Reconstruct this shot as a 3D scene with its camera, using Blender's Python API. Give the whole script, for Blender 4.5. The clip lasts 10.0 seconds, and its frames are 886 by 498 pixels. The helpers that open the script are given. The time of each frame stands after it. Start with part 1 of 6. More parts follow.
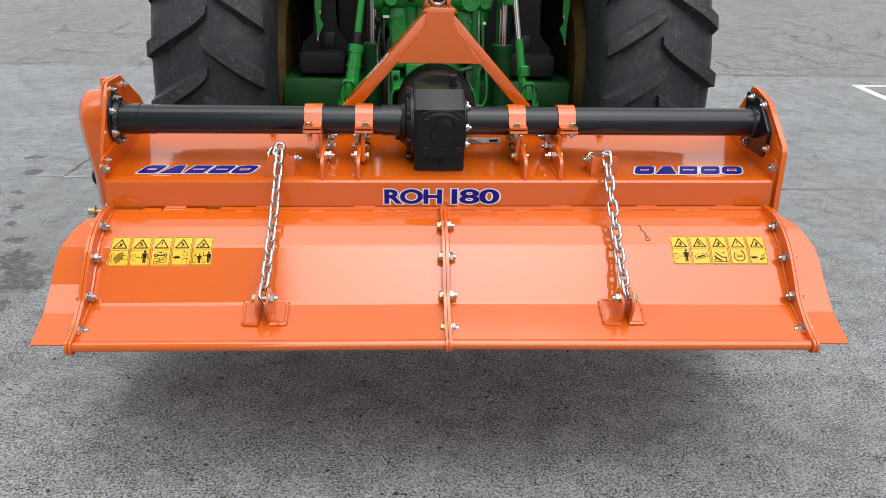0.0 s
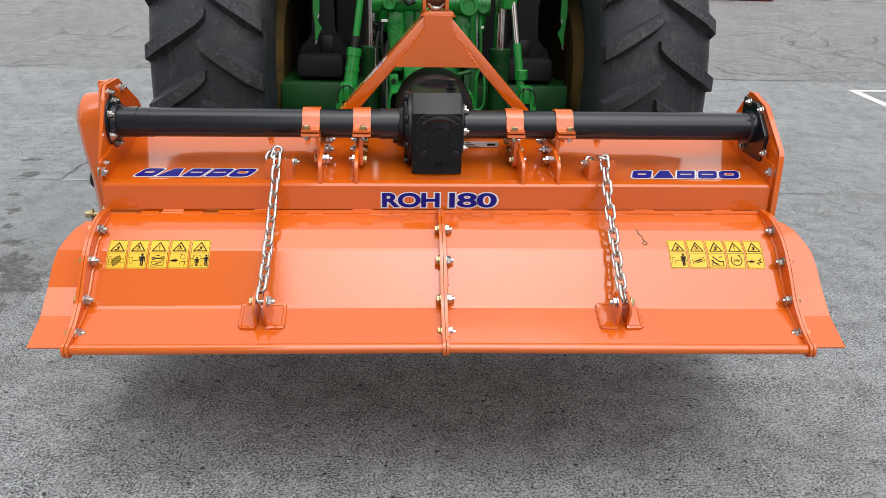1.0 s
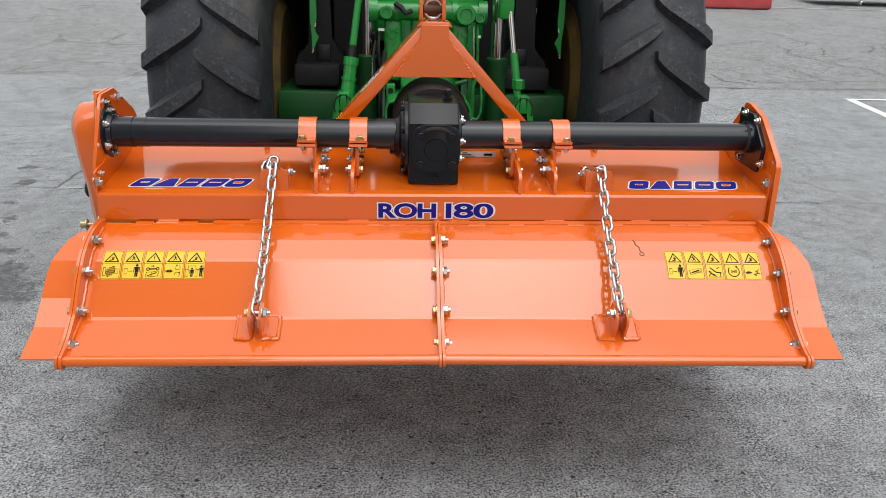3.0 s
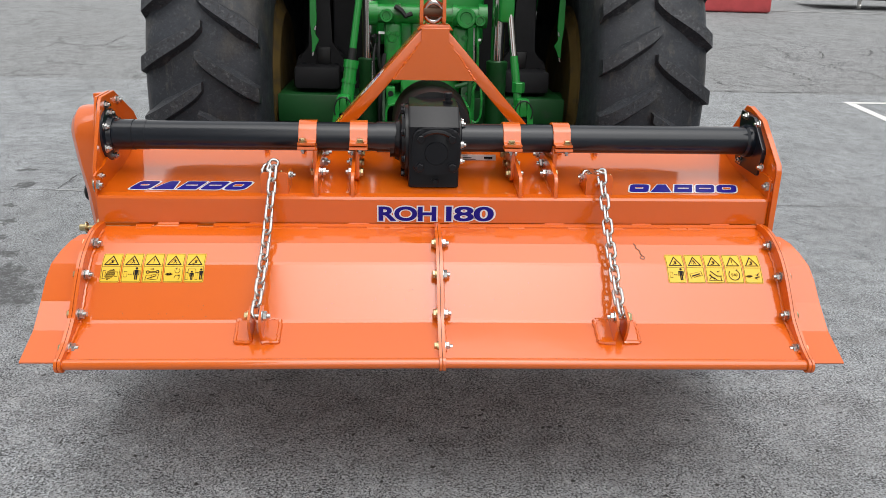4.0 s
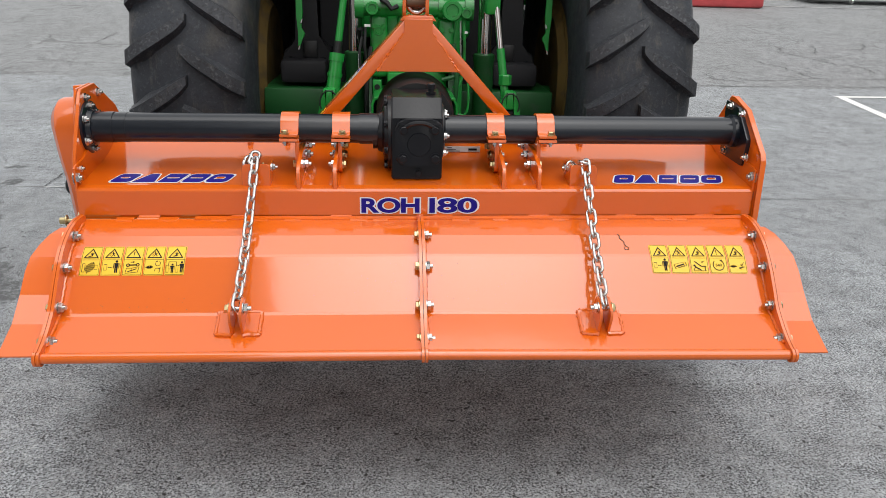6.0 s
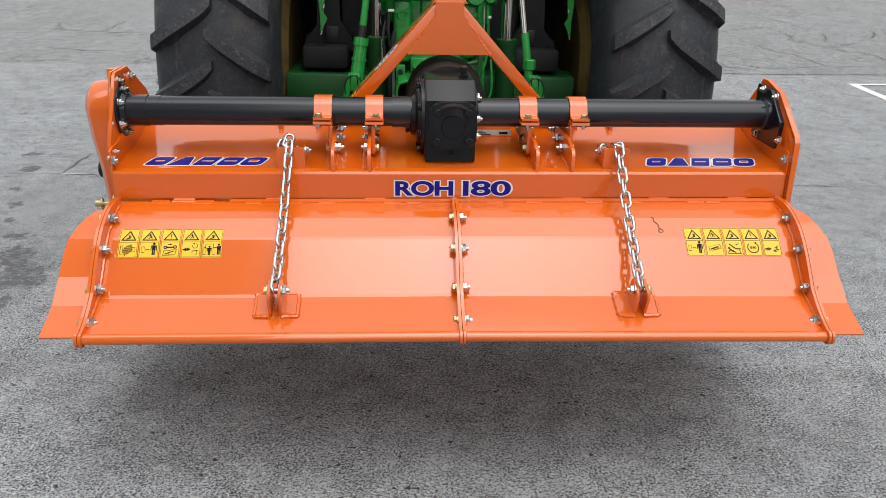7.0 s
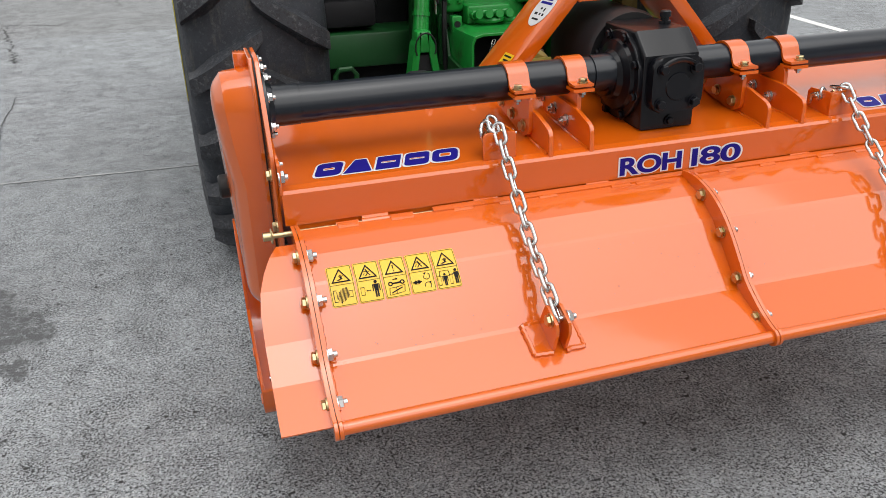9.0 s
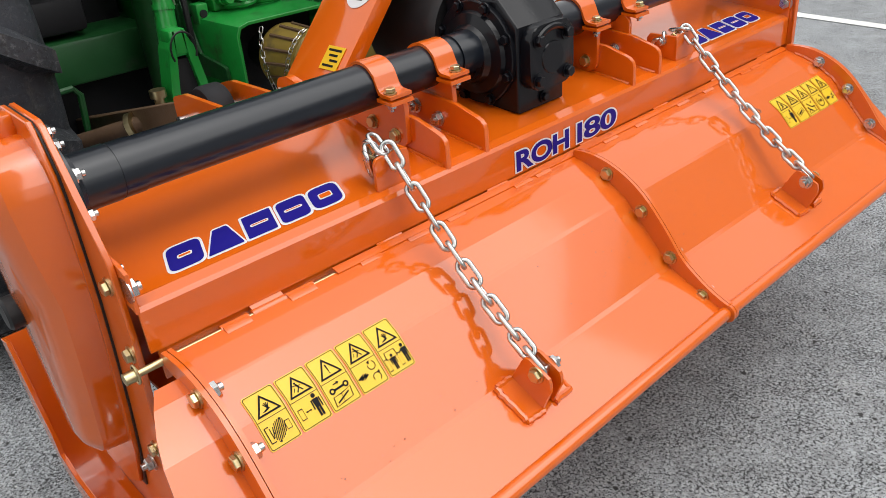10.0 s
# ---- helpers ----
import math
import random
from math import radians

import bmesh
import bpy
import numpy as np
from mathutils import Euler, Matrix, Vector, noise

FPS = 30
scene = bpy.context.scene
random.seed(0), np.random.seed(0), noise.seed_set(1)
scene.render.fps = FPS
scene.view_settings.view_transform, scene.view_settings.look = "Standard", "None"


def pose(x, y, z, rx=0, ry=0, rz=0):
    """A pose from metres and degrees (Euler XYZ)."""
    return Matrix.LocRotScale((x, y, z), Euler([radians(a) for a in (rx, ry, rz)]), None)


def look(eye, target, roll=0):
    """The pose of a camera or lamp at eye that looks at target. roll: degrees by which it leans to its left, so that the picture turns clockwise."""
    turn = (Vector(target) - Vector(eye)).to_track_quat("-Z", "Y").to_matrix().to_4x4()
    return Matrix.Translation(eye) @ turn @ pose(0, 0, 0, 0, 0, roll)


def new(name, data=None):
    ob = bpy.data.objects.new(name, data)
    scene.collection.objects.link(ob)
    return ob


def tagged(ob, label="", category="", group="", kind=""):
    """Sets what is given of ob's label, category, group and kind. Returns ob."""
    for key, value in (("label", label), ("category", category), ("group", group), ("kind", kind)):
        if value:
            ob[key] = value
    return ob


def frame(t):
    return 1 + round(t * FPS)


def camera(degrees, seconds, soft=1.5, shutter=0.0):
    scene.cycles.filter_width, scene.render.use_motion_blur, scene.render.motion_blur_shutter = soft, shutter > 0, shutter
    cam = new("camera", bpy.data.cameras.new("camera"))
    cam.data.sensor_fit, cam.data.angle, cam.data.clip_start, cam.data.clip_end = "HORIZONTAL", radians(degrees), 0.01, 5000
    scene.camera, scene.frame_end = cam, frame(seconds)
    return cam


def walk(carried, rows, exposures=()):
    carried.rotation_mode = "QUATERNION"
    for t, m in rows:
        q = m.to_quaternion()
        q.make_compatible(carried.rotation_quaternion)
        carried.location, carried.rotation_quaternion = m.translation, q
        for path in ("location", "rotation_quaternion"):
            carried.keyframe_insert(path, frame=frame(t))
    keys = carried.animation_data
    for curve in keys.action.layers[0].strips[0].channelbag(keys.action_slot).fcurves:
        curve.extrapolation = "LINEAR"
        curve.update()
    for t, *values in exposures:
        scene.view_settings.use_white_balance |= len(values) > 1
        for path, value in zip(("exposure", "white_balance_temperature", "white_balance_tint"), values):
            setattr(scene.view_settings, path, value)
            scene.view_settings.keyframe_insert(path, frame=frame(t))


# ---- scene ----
cam = camera(59.0, 10.0, soft=0.55)
PATH = [
    (0, (-0.134, -2.025, 1.266), (-0.016, -0.149, 0.581), 1.4),
    (0.5, (-0.135, -2.027, 1.266), (-0.015, -0.15, 0.586), 1.5),
    (1, (-0.134, -2.026, 1.267), (-0.01, -0.149, 0.591), 1.6),
    (1.5, (-0.132, -2.027, 1.268), (-0.005, -0.148, 0.596), 1.6),
    (2, (-0.13, -2.023, 1.27), (-0.002, -0.143, 0.601), 1.7),
    (2.5, (-0.13, -2.018, 1.273), (0.0, -0.136, 0.608), 1.7),
    (4, (-0.134, -2.012, 1.274), (-0.001, -0.126, 0.621), 1.8),
    (4.5, (-0.125, -2.009, 1.272), (0.012, -0.124, 0.618), 1.8),
    (5, (-0.115, -2.006, 1.27), (0.025, -0.121, 0.617), 1.8),
    (5.5, (-0.099, -2.006, 1.268), (0.045, -0.122, 0.612), 1.8),
    (6.8, (-0.126, -2.013, 1.239), (0.014, -0.136, 0.563), 1.3),
    (7, (-0.181, -2.013, 1.238), (-0.046, -0.138, 0.555), 1.5),
    (7.2, (-0.268, -2.012, 1.228), (-0.137, -0.136, 0.545), 1.65),
    (7.5, (-0.41, -2.004, 1.232), (-0.284, -0.134, 0.533), 1.7),
    (7.7, (-0.464, -1.976, 1.226), (-0.356, -0.112, 0.513), 1.75),
    (8, (-0.575, -1.871, 1.199), (-0.421, -0.02, 0.459), 1.1),
    (8.2, (-0.642, -1.766, 1.209), (-0.466, 0.064, 0.414), -1.0),
    (8.5, (-0.764, -1.655, 1.213), (-0.515, 0.165, 0.424), -2.0),
    (8.7, (-0.846, -1.573, 1.213), (-0.495, 0.226, 0.407), -1.1),
    (9, (-1.017, -1.448, 1.22), (-0.485, 0.3, 0.406), -1.6),
    (9.2, (-1.078, -1.371, 1.230), (-0.431, 0.322, 0.399), -1.7),
    (9.5, (-1.141, -1.201, 1.203), (-0.299, 0.39, 0.33), -1.3),
    (9.7, (-1.152, -1.051, 1.222), (-0.176, 0.409, 0.277), -2.1),
    (10, (-1.166, -0.924, 1.234), (-0.012, 0.407, 0.288), -5.1),
]
walk(cam, [(t, look(eye, target, roll)) for t, eye, target, roll in PATH], [(0, -0.05), (9.0, -0.05), (10.0, 0.03)])

# ---- world and light ----
world = bpy.data.worlds.new("overcast_sky")
scene.world = world
world.use_nodes = True
wn, wl = world.node_tree.nodes, world.node_tree.links
wn.clear()
sky = wn.new("ShaderNodeTexSky")
sky.sky_type = "NISHITA"
sky.sun_disc = False
sky.sun_elevation, sky.sun_rotation = radians(70.0), radians(166.0)
sky.air_density, sky.dust_density, sky.ozone_density = 1.0, 6.0, 1.0
grey = wn.new("ShaderNodeHueSaturation")
grey.inputs["Saturation"].default_value = 0.12
back = wn.new("ShaderNodeBackground")
back.inputs["Strength"].default_value = 0.13
wout = wn.new("ShaderNodeOutputWorld")
wl.new(sky.outputs[0], grey.inputs["Color"])
even = wn.new("ShaderNodeMix")
even.data_type = "RGBA"
even.inputs["Factor"].default_value = 0.5
even.inputs[7].default_value = (12.2, 12.2, 12.2, 1)
wl.new(grey.outputs[0], even.inputs[6])
wl.new(even.outputs[2], back.inputs["Color"])
wl.new(back.outputs[0], wout.inputs["Surface"])
sun = new("sun", bpy.data.lights.new("sun", "SUN"))
sun.data.energy, sun.data.angle, sun.data.color = 1.9, radians(84), (1.0, 0.98, 0.945)
sun.matrix_world = look((0.5, -3.3, 6), (0, 0, 0))


# ---- materials ----
def material(name, base, rough=0.5, metal=0.0, coat=0.0, spec=0.5, vary=0.12, grain=40.0, patch=3.0, bump=0.0, bump_scale=300.0, dirt=None, dirt_at=0.62, second=None):
    """A procedural surface: colour varied by a fine and a broad noise, optional dirt specks and relief."""
    m = bpy.data.materials.new(name)
    m.use_nodes = True
    n, l = m.node_tree.nodes, m.node_tree.links
    p = n["Principled BSDF"]
    where = n.new("ShaderNodeNewGeometry").outputs["Position"]

    def cloud(scale, detail=4.0):
        t = n.new("ShaderNodeTexNoise")
        t.inputs["Scale"].default_value, t.inputs["Detail"].default_value = scale, detail
        l.new(where, t.inputs["Vector"])
        return t.outputs["Fac"]

    def ramp(fac, a, b, lo=0.0, hi=1.0):
        r = n.new("ShaderNodeMapRange")
        r.inputs["From Min"].default_value, r.inputs["From Max"].default_value = a, b
        r.inputs["To Min"].default_value, r.inputs["To Max"].default_value = lo, hi
        l.new(fac, r.inputs["Value"])
        return r.outputs["Result"]

    def mix(fac, a, b):
        x = n.new("ShaderNodeMix")
        x.data_type = "RGBA"
        l.new(fac, x.inputs["Factor"])
        for v, socket in ((a, x.inputs[6]), (b, x.inputs[7])):
            if isinstance(v, tuple):
                socket.default_value = (*v, 1)
            else:
                l.new(v, socket)
        return x.outputs[2]

    dark = tuple(c * (1 - vary) for c in base)
    light = second or tuple(min(1, c * (1 + vary)) for c in base)
    colour = mix(ramp(cloud(patch), 0.3, 0.7), dark, light)
    colour = mix(ramp(cloud(grain, 6.0), 0.35, 0.65, 0.0, 0.5), colour, base)
    if dirt:
        colour = mix(ramp(cloud(grain * 0.37, 8.0), dirt_at, dirt_at + 0.12, 0.0, 0.85), colour, dirt)
    l.new(colour, p.inputs["Base Color"])
    l.new(ramp(cloud(patch * 4), 0.3, 0.7, rough * 0.8, min(1, rough * 1.25)), p.inputs["Roughness"])
    p.inputs["Metallic"].default_value = metal
    p.inputs["Specular IOR Level"].default_value = spec
    p.inputs["Coat Weight"].default_value = coat
    p.inputs["Coat Roughness"].default_value = 0.05
    if bump:
        b = n.new("ShaderNodeBump")
        b.inputs["Strength"].default_value, b.inputs["Distance"].default_value = bump, 0.002
        l.new(cloud(bump_scale), b.inputs["Height"])
        l.new(b.outputs[0], p.inputs["Normal"])
        if coat:
            l.new(b.outputs[0], p.inputs["Coat Normal"])
    return m


ORANGE = material("orange_paint", (0.68, 0.117, 0.003), 0.4, coat=1.0, spec=0.1, vary=0.04, grain=70, patch=2.5, bump=0.35, bump_scale=5)
ORANGE.node_tree.nodes["Principled BSDF"].inputs["Coat IOR"].default_value = 1.78
ORANGE.node_tree.nodes["Principled BSDF"].inputs["Coat Roughness"].default_value = 0.085
BLACK = material("black_paint", (0.005, 0.008, 0.014), 0.35, spec=0.12, coat=0.85, vary=0.3, bump=0.05, bump_scale=45)
BLACK.node_tree.nodes["Principled BSDF"].inputs["Coat Roughness"].default_value = 0.2
CAST = material("black_cast_iron", (0.004, 0.0045, 0.007), 0.42, spec=0.1, coat=0.5, vary=0.35, bump=0.14, bump_scale=110)
CAST.node_tree.nodes["Principled BSDF"].inputs["Coat Roughness"].default_value = 0.1
BLACK_PLASTIC = material("black_plastic", (0.011, 0.011, 0.012), 0.45, spec=0.4, vary=0.2, bump=0.1)
ZINC = material("zinc_plated_steel", (0.60, 0.60, 0.59), 0.26, metal=1.0, vary=0.2, grain=120, dirt=(0.22, 0.21, 0.19), dirt_at=0.6)
GALV = material("galvanised_chain_steel", (0.62, 0.62, 0.61), 0.26, metal=1.0, vary=0.2, grain=150, dirt=(0.26, 0.25, 0.24), dirt_at=0.6)
BRASSY = material("yellow_passivated_steel", (0.60, 0.50, 0.28), 0.3, metal=1.0, vary=0.2, grain=110)
CHROME = material("chromed_rod", (0.66, 0.64, 0.62), 0.12, metal=1.0, vary=0.1, dirt=(0.25, 0.12, 0.06), dirt_at=0.6)
GREEN = material("green_paint", (0.009, 0.24, 0.034), 0.35, coat=0.3, vary=0.2, grain=30, dirt=(0.03, 0.06, 0.02), dirt_at=0.58, bump=0.15, bump_scale=120)
# darker copy of the green with shade painted in, plus dust specks
GREEN_SHADED = material("shaded_dusty_green_paint", (0.006, 0.075, 0.015), 0.5, vary=0.3, grain=24, dirt=(0.05, 0.06, 0.045), dirt_at=0.6, bump=0.2, bump_scale=90)
YELLOW_RIM = material("yellow_rim_paint", (0.115, 0.072, 0.018), 0.55, vary=0.3, dirt=(0.06, 0.042, 0.02), dirt_at=0.55)
YELLOW_GUARD = material("yellow_plastic", (0.24, 0.165, 0.03), 0.45, vary=0.2, dirt=(0.10, 0.07, 0.03), dirt_at=0.55)


def rubber(name, base, dust, dust_from, fleck, edge):
    """Tyre rubber: broad dusty patches, short scuffs, fine pale flecks, paler worn edges."""
    m = bpy.data.materials.new(name)
    m.use_nodes = True
    n, l = m.node_tree.nodes, m.node_tree.links
    p = n["Principled BSDF"]
    geo = n.new("ShaderNodeNewGeometry")

    def cloud(scale, detail=4.0, rough=0.55, squash=None):
        t = n.new("ShaderNodeTexNoise")
        t.inputs["Scale"].default_value, t.inputs["Detail"].default_value, t.inputs["Roughness"].default_value = scale, detail, rough
        where = geo.outputs["Position"]
        if squash:
            mp = n.new("ShaderNodeMapping")
            mp.inputs["Scale"].default_value = squash
            l.new(where, mp.inputs["Vector"])
            where = mp.outputs[0]
        l.new(where, t.inputs["Vector"])
        return t.outputs["Fac"]

    def ramp(fac, a, b, lo=0.0, hi=1.0):
        r = n.new("ShaderNodeMapRange")
        r.inputs["From Min"].default_value, r.inputs["From Max"].default_value = a, b
        r.inputs["To Min"].default_value, r.inputs["To Max"].default_value = lo, hi
        l.new(fac, r.inputs["Value"])
        return r.outputs["Result"]

    def mix(fac, a, b):
        x = n.new("ShaderNodeMix")
        x.data_type = "RGBA"
        l.new(fac, x.inputs["Factor"])
        for v, socket in ((a, x.inputs[6]), (b, x.inputs[7])):
            if isinstance(v, tuple):
                socket.default_value = (*v, 1)
            else:
                l.new(v, socket)
        return x.outputs[2]

    colour = mix(ramp(cloud(5, 5), 0.35, 0.65), tuple(c * 0.75 for c in base), tuple(c * 1.2 for c in base))
    colour = mix(ramp(cloud(4.2, 7, 0.65), dust_from, dust_from + 0.14, 0.0, 0.8), colour, dust)
    colour = mix(ramp(cloud(26, 8, 0.7, (1, 1, 0.3)), 0.56, 0.66, 0.0, 0.6), colour, tuple(c * 1.5 for c in dust))
    colour = mix(ramp(cloud(75, 4, 0.75), 0.56, 0.62, 0.0, fleck), colour, (0.095, 0.098, 0.105))
    colour = mix(ramp(cloud(85, 4, 0.75), 0.41, 0.46, fleck, 0.0), colour, (0.008, 0.008, 0.009))
    colour = mix(ramp(geo.outputs["Pointiness"], 0.60, 0.70, 0.0, edge), colour, (0.11, 0.108, 0.10))
    l.new(colour, p.inputs["Base Color"])
    l.new(ramp(cloud(18), 0.3, 0.7, 0.42, 0.7), p.inputs["Roughness"])
    p.inputs["Specular IOR Level"].default_value = 0.4
    b = n.new("ShaderNodeBump")
    b.inputs["Strength"].default_value, b.inputs["Distance"].default_value = 0.5, 0.003
    l.new(cloud(150, 6, 0.7), b.inputs["Height"])
    l.new(b.outputs[0], p.inputs["Normal"])
    return m


RUBBER = rubber("tyre_rubber", (0.024, 0.028, 0.036), (0.056, 0.051, 0.045), 0.52, 0.3, 0.0)
RUBBER_FACE = rubber("worn_tyre_lug_rubber", (0.028, 0.031, 0.038), (0.05, 0.048, 0.046), 0.56, 0.65, 0.5)
STRIPE = material("yellow_stripe", (0.66, 0.60, 0.03), 0.6, vary=0.3, grain=30)
# near-black for dark parts, and for fillers that paint shade in
DARK_AND_SHADE = material("dark_parts_and_shade", (0.016, 0.016, 0.018), 0.6, spec=0.2, vary=0.4, bump=0.2)
RUST = material("rusty_brown_steel", (0.10, 0.055, 0.028), 0.6, vary=0.35, grain=60, bump=0.3)
DECAL_YELLOW = material("yellow_label", (0.80, 0.49, 0.012), 0.35, coat=0.1, vary=0.04)
DECAL_BLACK = material("black_print", (0.012, 0.011, 0.012), 0.6, spec=0.12, vary=0.1)
DECAL_WHITE = material("white_label", (0.72, 0.72, 0.73), 0.3, coat=0.3, vary=0.04)
DECAL_BLUE = material("dark_blue_print", (0.012, 0.008, 0.20), 0.5, spec=0.15, coat=0.05, vary=0.1)
PAINT_WHITE = material("worn_white_road_paint", (0.72, 0.72, 0.70), 0.6, vary=0.12, grain=60, dirt=(0.2, 0.2, 0.2), dirt_at=0.64, bump=0.4)
JOINT = material("pavement_joint", (0.11, 0.11, 0.108), 0.9, vary=0.3, grain=30)
CRACK = material("dark_crack", (0.05, 0.05, 0.05), 0.9, vary=0.3)
RED_WRAP = material("red_wrapped_goods", (0.42, 0.055, 0.06), 0.35, vary=0.25, grain=8, coat=0.3, bump=0.5, bump_scale=14)


def asphalt():
    """Weathered pavement: grey binder, pale and dark stones of 4 to 8 mm, sparse tar spots, broad stains, a damp patch."""
    m = bpy.data.materials.new("weathered_pavement")
    m.use_nodes = True
    n, l = m.node_tree.nodes, m.node_tree.links
    p = n["Principled BSDF"]
    where = n.new("ShaderNodeNewGeometry").outputs["Position"]

    def noise_at(scale, detail=3.0, rough=0.5):
        t = n.new("ShaderNodeTexNoise")
        t.inputs["Scale"].default_value, t.inputs["Detail"].default_value, t.inputs["Roughness"].default_value = scale, detail, rough
        l.new(where, t.inputs["Vector"])
        return t.outputs["Fac"]

    def cells(scale):
        t = n.new("ShaderNodeTexVoronoi")
        t.inputs["Scale"].default_value = scale
        l.new(where, t.inputs["Vector"])
        return t

    def span(fac, a, b, lo=0.0, hi=1.0):
        r = n.new("ShaderNodeMapRange")
        r.inputs["From Min"].default_value, r.inputs["From Max"].default_value = a, b
        r.inputs["To Min"].default_value, r.inputs["To Max"].default_value = lo, hi
        l.new(fac, r.inputs["Value"])
        return r.outputs["Result"]

    def blend(fac, a, b, kind="MIX"):
        x = n.new("ShaderNodeMix")
        x.data_type, x.blend_type = "RGBA", kind
        l.new(fac, x.inputs["Factor"])
        for v, socket in ((a, x.inputs[6]), (b, x.inputs[7])):
            if isinstance(v, tuple):
                socket.default_value = (*v, 1)
            else:
                l.new(v, socket)
        return x.outputs[2]

    def times(a, b):
        x = n.new("ShaderNodeMath")
        x.operation = "MULTIPLY"
        l.new(a, x.inputs[0])
        l.new(b, x.inputs[1])
        return x.outputs[0]

    stones = cells(190)
    grey_of = n.new("ShaderNodeRGBToBW")
    l.new(stones.outputs["Color"], grey_of.inputs[0])
    colour = blend(span(grey_of.outputs[0], 0.15, 0.85), (0.165, 0.177, 0.187), (0.52, 0.55, 0.575))
    # cement film worn off the stones in patches
    colour = blend(span(noise_at(55, 4, 0.7), 0.42, 0.62, 0.0, 0.45), colour, (0.28, 0.294, 0.304))
    # single pale stones
    pale = cells(70)
    pale_grey = n.new("ShaderNodeRGBToBW")
    l.new(pale.outputs["Color"], pale_grey.inputs[0])
    colour = blend(times(span(pale.outputs["Distance"], 0.2, 0.32, 0.85, 0.0), span(pale_grey.outputs[0], 0.80, 0.82)), colour, (0.56, 0.565, 0.56))
    colour = blend(span(noise_at(1.3, 5, 0.6), 0.4, 0.68, 0.0, 0.3), colour, (0.15, 0.152, 0.156))
    colour = blend(span(noise_at(0.35, 4), 0.45, 0.7, 0.0, 0.22), colour, (0.26, 0.264, 0.266))
    # older, paler slabs beyond the second joint
    sep = n.new("ShaderNodeSeparateXYZ")
    l.new(where, sep.inputs[0])
    colour = blend(span(sep.outputs["Y"], 6.95, 7.0, 0.0, 0.45), colour, (0.215, 0.215, 0.21))
    # blotches and a net of fine cracks, plentiful in the old slabs, rare in the newer ones
    colour = blend(span(noise_at(5, 9, 0.75), 0.5, 0.66, 0.0, 0.35), colour, (0.14, 0.14, 0.142))
    colour = blend(span(noise_at(8, 9, 0.8), 0.53, 0.66, 0.0, 0.3), colour, (0.42, 0.42, 0.41))
    # small dark pits where the mortar has gone, thinner here and thicker there
    pit_at = n.new("ShaderNodeMath")
    pit_at.operation = "ADD"
    seams = n.new("ShaderNodeTexVoronoi")
    seams.feature = "DISTANCE_TO_EDGE"
    seams.inputs["Scale"].default_value = 150
    l.new(where, seams.inputs["Vector"])
    grains = n.new("ShaderNodeMath")
    grains.operation = "ADD"
    l.new(noise_at(150, 4.0, 0.75), grains.inputs[0])
    l.new(span(seams.outputs["Distance"], 0.0, 0.4, -0.055, 0.075), grains.inputs[1])
    l.new(grains.outputs[0], pit_at.inputs[0])
    l.new(span(noise_at(9, 4, 0.6), 0.3, 0.7, 0.045, -0.03), pit_at.inputs[1])
    pits = span(pit_at.outputs[0], 0.430, 0.464, 0.97, 0.0)
    colour = blend(pits, colour, (0.022, 0.022, 0.024))
    # here and there a hole where a whole stone has come out
    small = cells(30)
    tiny = n.new("ShaderNodeRGBToBW")
    l.new(small.outputs["Color"], tiny.inputs[0])
    spot = times(span(times(small.outputs["Distance"], span(noise_at(90, 2), 0.3, 0.7, 0.35, 1.9)), 0.17, 0.21, 0.95, 0.0), span(tiny.outputs[0], 0.72, 0.74))
    colour = blend(spot, colour, (0.022, 0.022, 0.022))
    bent = n.new("ShaderNodeTexNoise")
    bent.inputs["Scale"].default_value, bent.inputs["Detail"].default_value = 2.2, 7.0
    l.new(where, bent.inputs["Vector"])
    net_at = n.new("ShaderNodeMix")
    net_at.data_type = "VECTOR"
    net_at.inputs["Factor"].default_value = 0.35
    l.new(where, net_at.inputs[4])
    l.new(bent.outputs["Color"], net_at.inputs[5])
    net = n.new("ShaderNodeTexVoronoi")
    net.feature = "DISTANCE_TO_EDGE"
    net.inputs["Scale"].default_value = 1.3
    l.new(net_at.outputs[1], net.inputs["Vector"])
    crack = times(span(net.outputs["Distance"], 0.006, 0.02, 1.0, 0.0), span(noise_at(0.9, 3), 0.5, 0.58))
    crack = times(crack, span(sep.outputs["Y"], 6.9, 7.0, 0.0, 0.55))
    colour = blend(crack, colour, (0.06, 0.06, 0.06))
    # damp stain running from the joint towards the machine
    warp = n.new("ShaderNodeVectorMath")
    warp.operation = "ADD"
    wob = n.new("ShaderNodeTexNoise")
    wob.inputs["Scale"].default_value, wob.inputs["Detail"].default_value = 13.0, 9.0
    l.new(where, wob.inputs["Vector"])
    wsc = n.new("ShaderNodeVectorMath")
    wsc.operation = "SCALE"
    wsc.inputs["Scale"].default_value = 0.2
    l.new(wob.outputs["Color"], wsc.inputs[0])
    l.new(where, warp.inputs[0])
    l.new(wsc.outputs[0], warp.inputs[1])
    damp = []
    for at_x, at_y, half_x, half_y in ((-1.69, 1.06, 0.095, 0.15), (-1.80, 1.28, 0.06, 0.17), (-1.93, 1.54, 0.05, 0.07), (-2.04, 1.79, 0.03, 0.06), (-2.15, 2.05, 0.03, 0.09), (-2.28, 2.36, 0.035, 0.04), (-2.39, 2.81, 0.06, 0.07), (-2.53, 3.2, 0.04, 0.07), (-1.66, 0.80, 0.04, 0.06)):
        mapping = n.new("ShaderNodeMapping")
        mapping.vector_type = "TEXTURE"
        mapping.inputs["Location"].default_value = (at_x + 0.1, at_y + 0.1, 0.1)
